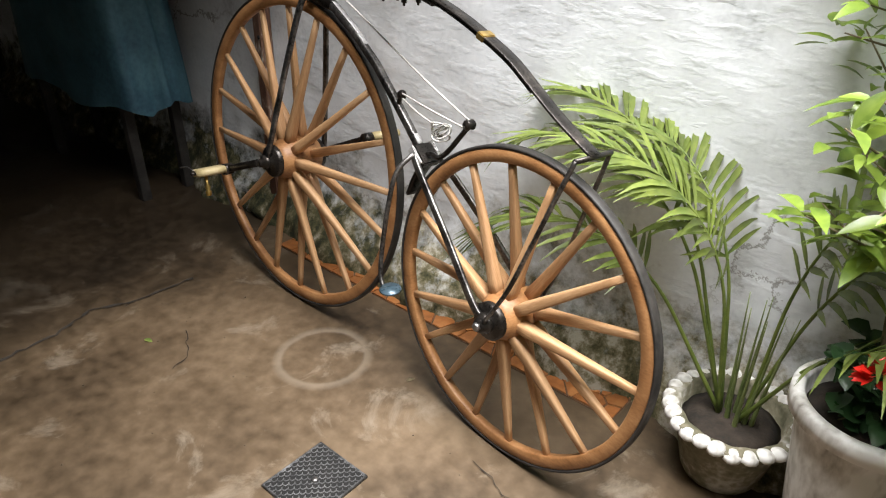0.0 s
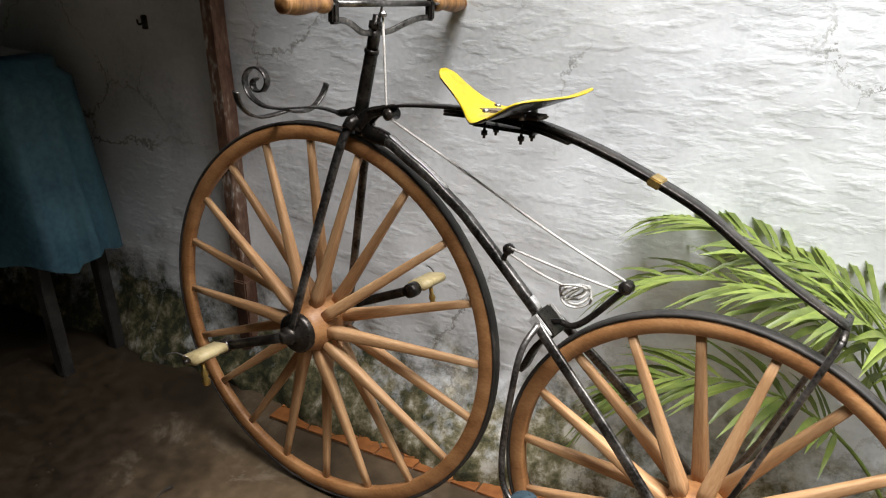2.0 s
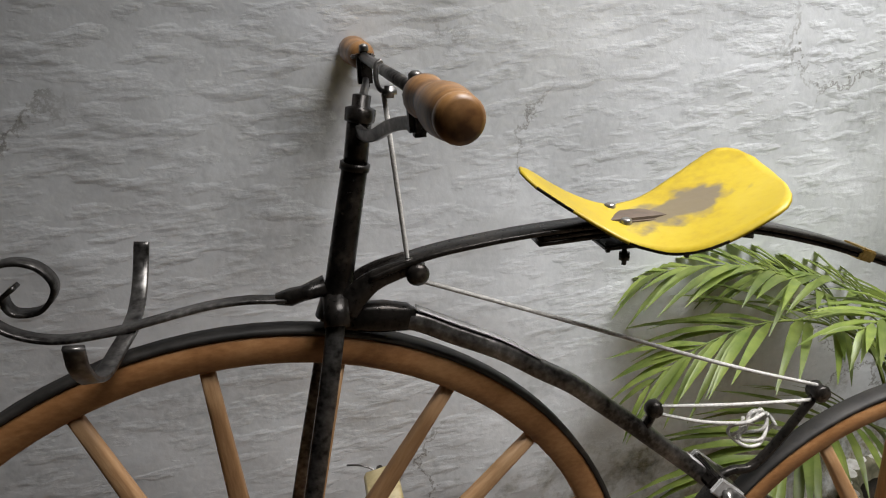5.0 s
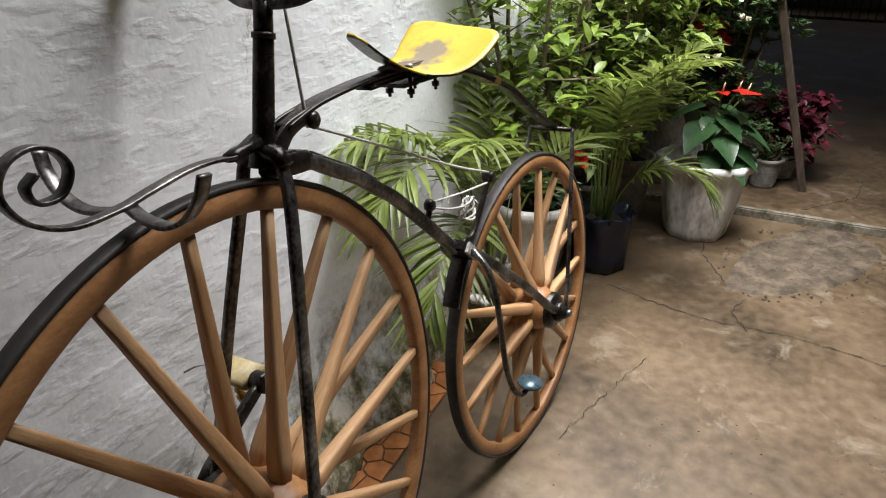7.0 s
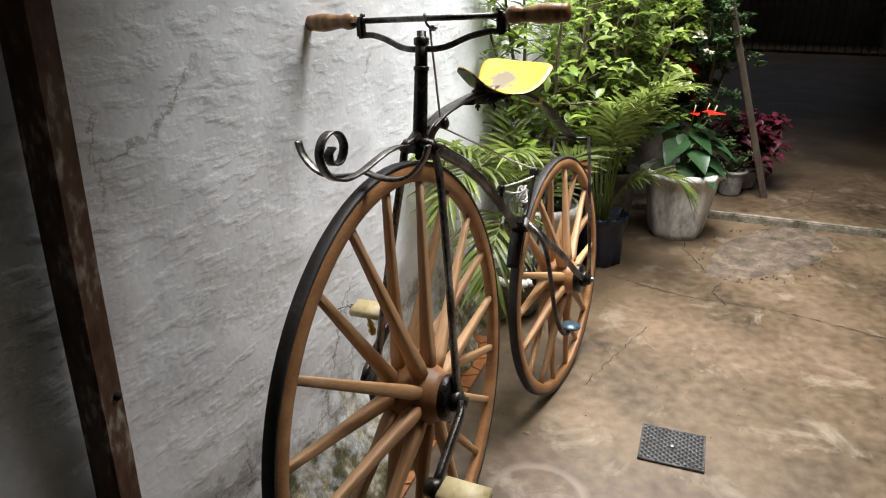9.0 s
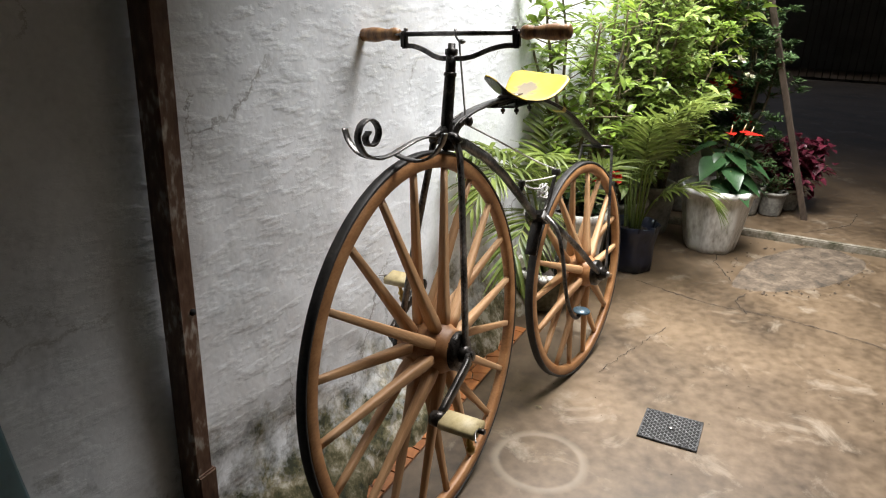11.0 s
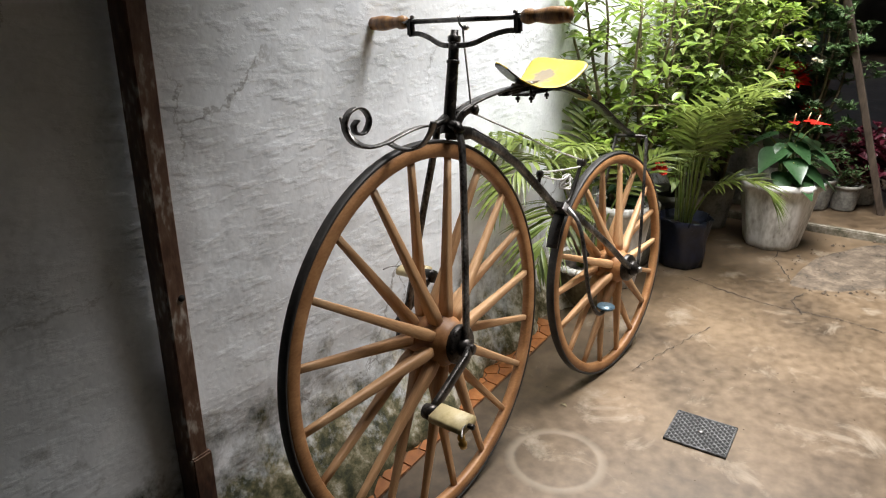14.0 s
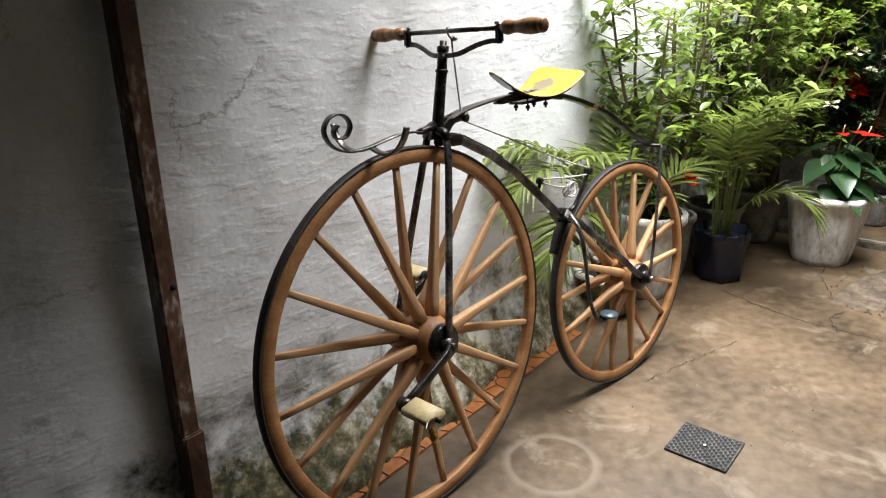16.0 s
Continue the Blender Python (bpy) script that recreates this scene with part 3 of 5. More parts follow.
# handlebar: a drooped bracket that carries a straight rod with turned grips
HB = pose(0.1703, -0.0030, 1.2110, 1.23, 0, 2.16) @ pose(0, 0, -1.231)
handlebar = part("handlebar", tube("handlebar", [(0.018, -0.165, 1.231), (0.018, 0.165, 1.231)], 0.0058, 12), WORN_IRON, bike, "thin iron handlebar rod", HB)
for s in (-1, 1):
    flat("bracket_arm", [(-0.0125, s * 0.004, 1.178), (-0.0105, s * 0.02, 1.176), (-0.004, s * 0.05, 1.180), (0.006, s * 0.09, 1.195), (0.015, s * 0.125, 1.203), (0.018, s * 0.152, 1.203)], 0.0115, 0.0065, WORN_IRON, handlebar, (0, 0, 1), label="swept flat iron bracket arm")
    clamp = part("clamp", block("clamp", 0.0095, 0.0265, s * 0.153 - 0.0085, s * 0.153 + 0.0085, 1.197, 1.239, 0.004), IRON, handlebar)
    part("clamp_bolt", lathe("clamp_bolt", [(0, 1.238), (0.0055, 1.238), (0.0055, 1.244), (0.003, 1.246), (0, 1.246)], 8), BRIGHT_IRON, clamp, m=pose(0.018, s * 0.147, 0))
    part("clamp_plate", block("clamp_plate", 0.004, 0.032, s * 0.166 - 0.012, s * 0.166 + 0.004, 1.229, 1.2335, 0.0015), BRIGHT_IRON, clamp)
    part("grip", lathe("grip", [(0.008, s * 0.164), (0.012, s * 0.166), (0.0152, s * 0.172), (0.0165, s * 0.180), (0.0155, s * 0.188), (0.0128, s * 0.196), (0.0138, s * 0.208), (0.0172, s * 0.228), (0.0184, s * 0.244), (0.0172, s * 0.261), (0.0158, s * 0.268), (0.0152, s * 0.2695), (0.016, s * 0.271), (0.0158, s * 0.278), (0.012, s * 0.2815), (0.0, s * 0.2825)], 28, "y"), GRIP_WOOD, handlebar, "turned wooden grip", pose(0.018, 0, 1.231))
part("cord_eyelet", join("cord_eyelet", [tube("e", [(0.016, 0.004, 1.24), (0.010, 0.002, 1.236), (0.009, -0.002, 1.222), (0.012, -0.008, 1.214), (0.022, -0.012, 1.212)], 0.0026, 8), block("e", 0.012, 0.026, -0.018, -0.004, 1.207, 1.218, 0.003)]), BRIGHT_IRON, handlebar)

# coasting leg rest with its scroll
REST = [(0.095, 0.992), (0.068, 0.9885), (0.03, 0.9925), (-0.01, 0.9915), (-0.06, 0.984), (-0.098, 0.978), (-0.152, 0.978), (-0.192, 0.996), (-0.209, 1.027), (-0.197, 1.052), (-0.172, 1.061), (-0.149, 1.053), (-0.139, 1.032), (-0.154, 1.011), (-0.178, 1.011), (-0.184, 1.027), (-0.172, 1.037)]
rest = flat("leg_rest", [(x, 0.05 * (x - 0.095), z) for x, z in REST], 0.0165, 0.0046, WORN_IRON, bike, label="black iron leg rest bar ending in a scroll", steps=8)
for s in (-1, 1):
    flat("rest_arm", [(-0.084, -0.008, 0.9755), (-0.090, -0.008 + s * 0.03, 0.969), (-0.093, -0.008 + s * 0.068, 0.967), (-0.0935, -0.008 + s * 0.1, 0.978), (-0.092, -0.008 + s * 0.124, 1.002), (-0.089, -0.008 + s * 0.134, 1.026)], 0.0165, 0.0055, WORN_IRON, rest, (1, 0, 0), label="curved flat side arm of the leg rest")
part("rest_socket", sweep("rest_socket", [(0.06, 0, 0.9885), (0.075, 0, 0.989), (0.088, 0, 0.9915), (0.112, 0, 0.998)], bar(0.018, 0.014, 0.3), [0.75, 1.15, 1.0, 1.35], (0, 1, 0)), IRON, bike)

# backbone to the rear fork
backbone = flat("backbone", [(0.172, 0, 0.9535), (0.205, 0, 0.945), (0.247, 0, 0.9225), (0.3, 0, 0.895), (0.347, 0, 0.863), (0.385, 0, 0.838), (0.418, 0, 0.810), (0.478, 0, 0.757), (0.547, 0, 0.694), (0.574, 0, 0.668)], 0.0185, 0.021, WORN_IRON, bike, label="forged black iron backbone, worn, with a pale sheen on top")
# pale strips paint the skylight's sheen on the worn backbone top
for a, b in ((1, 4), (8, 9)):
    strip_pts = [(0.19, 0.962), (0.205, 0.957), (0.247, 0.9345), (0.3, 0.9065), (0.347, 0.8745), (0.385, 0.849), (0.418, 0.821), (0.478, 0.7665), (0.55, 0.702), (0.57, 0.683)][a:b + 1]
    flat("sheen_strip", [(x, 0.0, z + 0.0036) for x, z in strip_pts], 0.015, 0.0012, PALE_STEEL, backbone, label="worn steel with the sky's sheen painted pale")
part("backbone_lug", sweep("backbone_lug", [(0.118, 0, 0.962), (0.15, 0, 0.957), (0.168, 0, 0.955), (0.192, 0, 0.951), (0.205, 0, 0.945)], bar(0.021, 0.03, 0.25), [1.0, 1.05, 1.12, 0.98, 0.7], (0, 1, 0)), IRON, bike)
yoke = part("rear_yoke", block("rear_yoke", -0.026, 0.03, -0.028, 0.028, -0.011, 0.011, 0.004), IRON, bike, m=pose(0.588, 0, 0.664, 0, 42, 0))
for s in (-1, 1):
    flat("rear_fork_blade", [(0.574, s * 0.024, 0.674), (0.61, s * 0.04, 0.645), (0.75, s * 0.064, 0.525), (0.86, s * 0.08, 0.420), (0.900, s * 0.084, 0.393)], 0.010, 0.019, WORN_IRON, bike, label="dark iron rear fork blade, worn bright")
    part("yoke_plate", block("yoke_plate", -0.024, 0.024, s * 0.0315 - 0.003, s * 0.0315 + 0.003, -0.012, 0.012, 0.002), PALE_STEEL, yoke, "bright riveted plate")
    cap = part("axle_cap", lathe("axle_cap", [(0, s * 0.078), (0.024, s * 0.078), (0.026, s * 0.084), (0.024, s * 0.092), (0.018, s * 0.095), (0.014, s * 0.105), (0, s * 0.106)], 20, "y"), IRON, bike, m=pose(0.909, 0.001, 0.386))
    part("axle_nut", lathe("axle_nut", [(0, s * 0.104), (0.010, s * 0.104), (0.010, s * 0.113), (0.006, s * 0.115), (0, s * 0.115)], 6, "y"), BRIGHT_IRON, cap)

# leaf spring with saddle
SPR = [(0.157, 0, 1.004), (0.2, 0, 1.017), (0.25, 0, 1.026), (0.34, 0, 1.034), (0.44, 0, 1.036), (0.52, 0, 1.031), (0.596, 0, 1.016), (0.675, 0, 0.994), (0.75, 0, 0.967), (0.83, 0, 0.933), (0.90, 0, 0.890), (0.97, 0, 0.847), (1.062, 0, 0.800)]
spring = flat("leaf_spring", SPR, 0.033, 0.0055, IRON, bike, label="long arched black leaf spring")
flat("lower_leaf", [(x, y, z - 0.0063) for x, y, z in SPR[3:11]], 0.03, 0.0052, IRON, spring)
flat("short_leaf", [(x, y, z - 0.0121) for x, y, z in SPR[3:7]], 0.03, 0.0052, IRON, spring)
part("strap", block("strap", -0.011, 0.011, -0.0185, 0.0185, -0.0105, 0.0045, 0.002), BRASS, spring, "brass binding strap", pose(0.752, 0, 0.9665, 0, 21, 0))
for s in (-1, 1):
    part("spring_cheek", sweep("spring_cheek", curve_points([(0.128, s * 0.0115, 0.972), (0.145, s * 0.0115, 0.99), (0.165, s * 0.0115, 1.003), (0.205, s * 0.0115, 1.014)], 5), bar(0.005, 0.016, 0.25), [1.9 - 0.055 * k for k in range(16)], (0, 1, 0)), IRON, bike, "forged cheek plate that carries the spring")
part("roller", lathe("roller", [(0, -0.018), (0.007, -0.018), (0.0125, -0.014), (0.008, 0), (0.0125, 0.014), (0.007, 0.018), (0, 0.018)], 16, "y"), IRON, bike, m=pose(0.207, -0.002, 1.004))
part("spring_crossbar", tube("spring_crossbar", [(1.058, -0.056, 0.797), (1.058, 0.056, 0.797)], 0.0058, 8), IRON, bike)
for s in (-1, 1):
    part("spring_stay", tube("spring_stay", [(1.058, s * 0.053, 0.798), (1.042, s * 0.06, 0.745), (1.022, s * 0.066, 0.68), (0.996, s * 0.074, 0.595), (0.962, s * 0.084, 0.49), (0.916, s * 0.097, 0.393)], 0.0052, 8), WORN_IRON, bike, "curved black iron stay")


SKEW = 0.2


def build_saddle():
    nu, nv = 36, 16
    verts, faces = [], []
    for i in range(nu + 1):
        u = i / nu
        x = 0.324 + 0.279 * u
        near = 0.019 + 0.010 * u + 0.1 * (1 / (1 + math.exp(-(u - 0.43) * 10)))
        far = 0.019 + 0.010 * u + 0.046 * (1 / (1 + math.exp(-(u - 0.6) * 9)))
        taper = math.sqrt(max(0.0, 1 - max(0.0, (u - 0.86) / 0.1425) ** 2)) * min(1.0, math.sqrt(u * 18 + 0.12))
        mid = 1.0455 + 0.062 * max(0.0, 1 - u / 0.42) ** 1.5 + 0.046 * max(0.0, (u - 0.5) / 0.5) ** 1.4
        for j in range(nv + 1):
            v = 2 * j / nv - 1
            half = taper * (far if v > 0 else near)
            lift = (0.05 * max(0.0, u - 0.35) - 0.010) * (v * half / 0.12) ** 2
            verts.append((x, v * half, mid - 0.004 + lift + 0.13 * v * half))
            # the pan is bent askew, its far wing set back
            px, py, pz = verts[-1]
            verts[-1] = (px + SKEW * py, py, pz)
    w = nv + 1
    faces = [(i * w + j, (i + 1) * w + j, (i + 1) * w + j + 1, i * w + j + 1) for i in range(nu) for j in range(nv)]
    me = mesh("seat_pan", verts, faces)
    bm = bmesh.new()
    bm.from_mesh(me)
    bmesh.ops.remove_doubles(bm, verts=bm.verts, dist=1e-5)
    bmesh.ops.solidify(bm, geom=bm.faces[:], thickness=0.0035)
    bmesh.ops.recalc_face_normals(bm, faces=bm.faces)
    bm.to_mesh(me)
    bm.free()
    me.materials.append(SADDLE_TOP)
    me.materials.append(IRON)
    for p in me.polygons:
        p.material_index = 1 if p.normal.z < -0.05 else 0
    me.shade_smooth()
    s = part("saddle", me, SADDLE_TOP, bike, "yellow-painted steel pan saddle, worn to grey in the middle")
    part("saddle_block", block("saddle_block", 0.405, 0.54, -0.022, 0.022, 1.0345, 1.043, 0.003), DARK_WOOD, s)
    part("clamp_plate", block("clamp_plate", 0.41, 0.535, -0.026, 0.026, 1.010, 1.0165, 0.002), IRON, s)
    for x in (0.435, 0.51):
        for y in (-0.021, 0.021):
            part("bolt", lathe("bolt", [(0, 1.036), (0.0065, 1.036), (0.0065, 1.0455), (0.0035, 1.047), (0, 1.047)], 10), BRIGHT_IRON, s, m=pose(x, y, 0.13 * y))
            part("nut", lathe("nut", [(0, 0.991), (0.003, 0.991), (0.003, 0.997), (0.0065, 0.997), (0.0065, 1.005), (0.003, 1.005), (0.003, 1.04), (0, 1.04)], 6), IRON, s, m=pose(x, y, 0))
    return s


def saddle_material():
    m = material("worn_yellow_paint", ((0.36, 0.25, 0.008), (0.46, 0.335, 0.012), (0.5, 0.38, 0.03)), 0.4, 0, 9, 90, 0.15)
    nt = m.node_tree
    n, l = nt.nodes, nt.links
    b = n["Principled BSDF"]
    tc, mp, ln, nz, ad, mr, mx = (n.new(k) for k in ("ShaderNodeTexCoord", "ShaderNodeMapping", "ShaderNodeVectorMath", "ShaderNodeTexNoise", "ShaderNodeMath", "ShaderNodeMapRange", "ShaderNodeMix"))
    mp.inputs["Location"].default_value = (-0.495 / 0.12, 0.25, 0)
    mp.inputs["Scale"].default_value = (1 / 0.12, 1 / 0.06, 0)
    l.new(tc.outputs["Object"], mp.inputs["Vector"])
    ln.operation = "LENGTH"
    l.new(mp.outputs[0], ln.inputs[0])
    nz.inputs["Scale"].default_value, nz.inputs["Detail"].default_value = 40.0, 6.0
    l.new(tc.outputs["Object"], nz.inputs["Vector"])
    ad.operation = "MULTIPLY_ADD"
    l.new(nz.outputs["Fac"], ad.inputs[0])
    ad.inputs[1].default_value = 1.1
    l.new(ln.outputs["Value"], ad.inputs[2])
    mr.inputs["From Min"].default_value, mr.inputs["From Max"].default_value = 0.92, 1.16
    mr.inputs["To Min"].default_value, mr.inputs["To Max"].default_value = 0.85, 0.0
    l.new(ad.outputs[0], mr.inputs["Value"])
    mx.data_type = "RGBA"
    l.new(mr.outputs[0], mx.inputs[0])
    l.new(b.inputs["Base Color"].links[0].from_socket, mx.inputs[6])
    mx.inputs[7].default_value = (0.125, 0.105, 0.095, 1)
    l.new(mx.outputs[2], b.inputs["Base Color"])
    return m


SADDLE_TOP = saddle_material()
build_saddle()

# rear brake: lever, roller knob, cord with its hank
lever = part("brake_lever", tube("brake_lever", [(0.585, -0.002, 0.662), (0.612, -0.002, 0.672), (0.64, -0.002, 0.672), (0.672, -0.001, 0.700), (0.724, 0.0, 0.767)], 0.0062, 10), IRON, bike)
part("lever_eye", lathe("lever_eye", [(0, -0.012), (0.010, -0.012), (0.0125, -0.008), (0.010, 0), (0.0125, 0.008), (0.010, 0.012), (0, 0.012)], 14, "y"), IRON, lever, m=pose(0.727, 0.0, 0.772))
part("brake_shoe", sweep("brake_shoe", curve_points([(0.598, 0, 0.645), (0.57, 0, 0.605), (0.548, 0, 0.552)], 5), bar(0.036, 0.010), side=(0, 1, 0)), IRON, bike, "black iron brake shoe")
knob = part("cord_post", tube("cord_post", [(0.482, -0.002, 0.758), (0.493, -0.004, 0.783)], 0.0058, 8), IRON, bike)
part("cord_knob", lathe("cord_knob", [(0, -0.008), (0.008, -0.008), (0.0115, -0.002), (0.0115, 0.006), (0.006, 0.01), (0, 0.01)], 14, "y"), IRON, knob, m=pose(0.494, -0.003, 0.786))
cord = part("brake_cord", tube("brake_cord", [(0.185, -0.008, 1.192), (0.198, -0.008, 1.02), (0.2, -0.008, 0.998), (0.215, -0.008, 0.992), (0.35, -0.006, 0.935), (0.58, -0.002, 0.836), (0.724, 0.0, 0.782)], 0.0025, 8, smooth_steps=3), CORD, bike, "pale steel-grey brake cord")
part("cord_return", join("cord_return", [tube("c", [(0.727, -0.002, 0.761), (0.61, -0.004, 0.774), (0.497, -0.006, 0.791)], 0.0024, 8), tube("c", [(0.497, -0.006, 0.781), (0.56, -0.004, 0.757), (0.62, -0.002, 0.743)], 0.0024, 8)]), CORD, cord)
hank = []
for k in range(4):
    a0 = k * 0.9
    hank.append(tube("h", [(0.636 + (0.032 - 0.005 * k) * math.cos(a0 + q * 0.7), -0.004 + 0.009 * math.sin(q * 1.7 + k) + 0.004 * k, 0.733 + (0.021 - 0.002 * k) * math.sin(a0 + q * 0.7 + 0.4 * k)) for q in range(10)], 0.0024, 6, smooth_steps=4))
part("cord_hank", join("cord_hank", hank), CORD, cord, "knotted hank of white cord")

# mounting step hung from the yoke
hook = part("step_hook", tube("step_hook", [(0.585, -0.034, 0.67), (0.576, -0.075, 0.63), (0.573, -0.094, 0.55), (0.571, -0.106, 0.44), (0.582, -0.117, 0.374), (0.607, -0.124, 0.346), (0.634, -0.128, 0.353)], 0.0062, 8), WORN_IRON, bike, "bent iron mounting step")
part("step_plate", lathe("step_plate", [(0, -0.006), (0.022, -0.005), (0.027, -0.001), (0.026, 0.003), (0.0, 0.005)], 24), BLUE_CAP, hook, "round blue-grey foot plate", pose(0.637, -0.129, 0.359, 8, 0, 0))


def build_crank(s, deg):
    # s: side; deg: direction of the crank in the wheel's plane
    a = radians(deg)
    tip = (0.185 * math.cos(a), s * 0.142, 0.486 + 0.185 * math.sin(a))
    c = part("crank", sweep("crank", [(0, s * 0.118, 0.486), (tip[0] * 0.15, s * 0.126, 0.486 + 0.185 * math.sin(a) * 0.15), (tip[0] * 0.85, s * 0.14, 0.486 + 0.185 * math.sin(a) * 0.85), tip], bar(0.014, 0.022), side=(0, 1, 0)), IRON, bike, "black iron crank")
    part("crank_boss", lathe("crank_boss", [(0, s * 0.128), (0.017, s * 0.128), (0.018, s * 0.14), (0.018, s * 0.156), (0.008, s * 0.158), (0, s * 0.158)], 14, "y"), IRON, c, m=pose(tip[0], 0, tip[2]))
    p = part("pedal", sweep("pedal", [(0, s * 0.158, 0), (0, s * 0.246, 0)], [(q * 0.9, r) for q, r in bar(0.06, 0.021, 0.3)], side=(1, 0, 0)), PEDAL, bike, "cream wooden pedal block", pose(tip[0], 0, tip[2] + 0.004, 0, -12, 0))
    part("pedal_end", tube("pedal_end", [(0, s * 0.246, 0), (0, s * 0.260, 0)], 0.006, 8), IRON, p)
    part("toe_wire", tube("toe_wire", [(0.0, s * 0.24, 0.0), (-0.012, s * 0.25, 0.012), (-0.03, s * 0.258, 0.02), (-0.048, s * 0.27, 0.018)], 0.0018, 6), BRIGHT_IRON, p, "bent wire toe clip")
    part("counterweight", lathe("counterweight", [(0, -0.075), (0.008, -0.074), (0.01, -0.062), (0.006, -0.056), (0.009, -0.046), (0.005, -0.036), (0.005, -0.012), (0, -0.012)], 12), BRASS, p, "brass pedal weight", pose(0, s * 0.215, 0))


build_crank(-1, 202)
build_crank(1, 25)


# ---- floor details ----
def build_grate():
    t = thing("floor_drain", "square woven steel drain grate set in the concrete", "drain grate", pose(0.659, -0.418, 0.0, 0, 0, 0.4))
    hx, hy = 0.083, 0.09
    # a black plate under the wires paints the pit's shade
    part("pit_shade", block("pit_shade", -hx, hx, -hy, hy, -0.004, 0.007, 0), HOLE_SHADE, t)
    part("grate_frame", join("grate_frame", [block("f", -hx, hx, -hy, -hy + 0.004, 0, 0.009, 0.001), block("f", -hx, hx, hy - 0.004, hy, 0, 0.009, 0.001),
                                             block("f", -hx, -hx + 0.004, -hy, hy, 0, 0.009, 0.001), block("f", hx - 0.004, hx, -hy, hy, 0, 0.009, 0.001)]), GRATE, t)
    wires = []
    for i in range(17):
        x = -hx + 2 * hx * (i + 0.5) / 17
        wires.append(sweep("w", [(x + 0.0024 * (-1) ** (k + i), -hy + 2 * hy * k / 18, 0.0065 + 0.0012 * (-1) ** (k + i)) for k in range(19)], circle(0.0014, 5)))
    for j in range(18):
        y = -hy + 2 * hy * (j + 0.5) / 18
        wires.append(sweep("w", [(-hx + 2 * hx * k / 17, y + 0.0024 * (-1) ** (k + j), 0.0065 - 0.0012 * (-1) ** (k + j)) for k in range(18)], circle(0.0014, 5)))
    part("wire_mesh", join("wire_mesh", wires), GRATE, t)
    part("centre_bolt", lathe("centre_bolt", [(0.009, 0.004), (0.009, 0.011), (0.006, 0.013), (0, 0.013)], 12), BRIGHT_IRON, t)


build_grate()


def strip(name, pts, w, z, seed):
    """A ragged crack along points."""
    r = random.Random(seed)
    q = []
    for a, b in zip(pts, pts[1:]):
        n = max(2, int((Vector(b) - Vector(a)).length / 0.02))
        q += [(a[0] + (b[0] - a[0]) * k / n + r.uniform(-0.006, 0.006), a[1] + (b[1] - a[1]) * k / n + r.uniform(-0.006, 0.006)) for k in range(n)]
    verts, faces = [], []
    for i, (x, y) in enumerate(q):
        x2, y2 = q[min(i + 1, len(q) - 1)]
        x1, y1 = q[max(i - 1, 0)]
        t = Vector((x2 - x1, y2 - y1)).normalized()
        h = w * r.uniform(0.25, 1.0) / 2
        verts += [(x - t.y * h, y + t.x * h, z), (x + t.y * h, y - t.x * h, z)]
    faces = [(2 * i, 2 * i + 1, 2 * i + 3, 2 * i + 2) for i in range(len(q) - 1)]
    return mesh(name, verts, faces, False)


CRACKS = (([(-0.36, -1.1), (-0.37, -0.745), (-0.375, -0.57), (-0.41, -0.48), (-0.433, -0.445), (-0.374, -0.335), (-0.358, -0.1)], 0.014), ([(1.82, -0.06), (1.755, -0.237), (1.706, -0.439), (1.718, -0.686), (1.686, -0.856), (1.6, -1.15)], 0.006),
          ([(2.52, -0.377), (2.38, -0.36), (2.268, -0.357), (2.14, -0.42), (2.02, -0.47)], 0.006), ([(1.69, -0.56), (1.8, -0.5), (1.95, -0.55)], 0.004), ([(0.9, -0.12), (1.15, -0.2), (1.4, -0.28)], 0.003),
          ([(-0.1, -0.3), (0.02, -0.36), (0.05, -0.45)], 0.004), ([(2.9, -0.75), (3.2, -1.0), (3.5, -1.05)], 0.006))
cracks = [strip("crack", p, w, 0.0042 if p[0][0] < 2.7 else 0.0362, i) for i, (p, w) in enumerate(CRACKS)]
for v in cracks[-1].vertices:
    v.co.z = 0.0362
tagged(part("floor_cracks", join("floor_cracks", cracks), CRACK), "fine dirty cracks in the concrete", "crack", kind="structure")


def build_patch():
    """A shallow round patch of broken concrete."""
    r = random.Random(5)
    cx, cy, verts, faces, n, rings = 2.39, -0.75, [(2.39, -0.75, 0.004)], [], 60, 14
    for k in range(1, rings + 1):
        for j in range(n):
            a = 2 * math.pi * j / n
            rad = 0.32 * k / rings * (1 + 0.12 * noise.noise(Vector((math.cos(a) * 1.6, math.sin(a) * 1.6, 3))) + 0.04 * math.sin(3 * a))
            z = 0.003 + r.uniform(0, 0.006) if k < rings else -0.004
            verts.append((cx + rad * 1.32 * math.cos(a) - rad * 0.25 * math.sin(a), cy + rad * 0.8 * math.sin(a) - rad * 0.45 * math.cos(a), z))
    for j in range(n):
        faces.append((0, 1 + j, 1 + (j + 1) % n))
    for k in range(rings - 1):
        for j in range(n):
            a, b = 1 + k * n + j, 1 + k * n + (j + 1) % n
            faces.append((a, a + n, b + n, b))
    tagged(part("floor_patch", mesh("floor_patch", verts, faces), GRAVEL), "rough round patch of crumbled concrete", "floor patch", kind="structure")


build_patch()


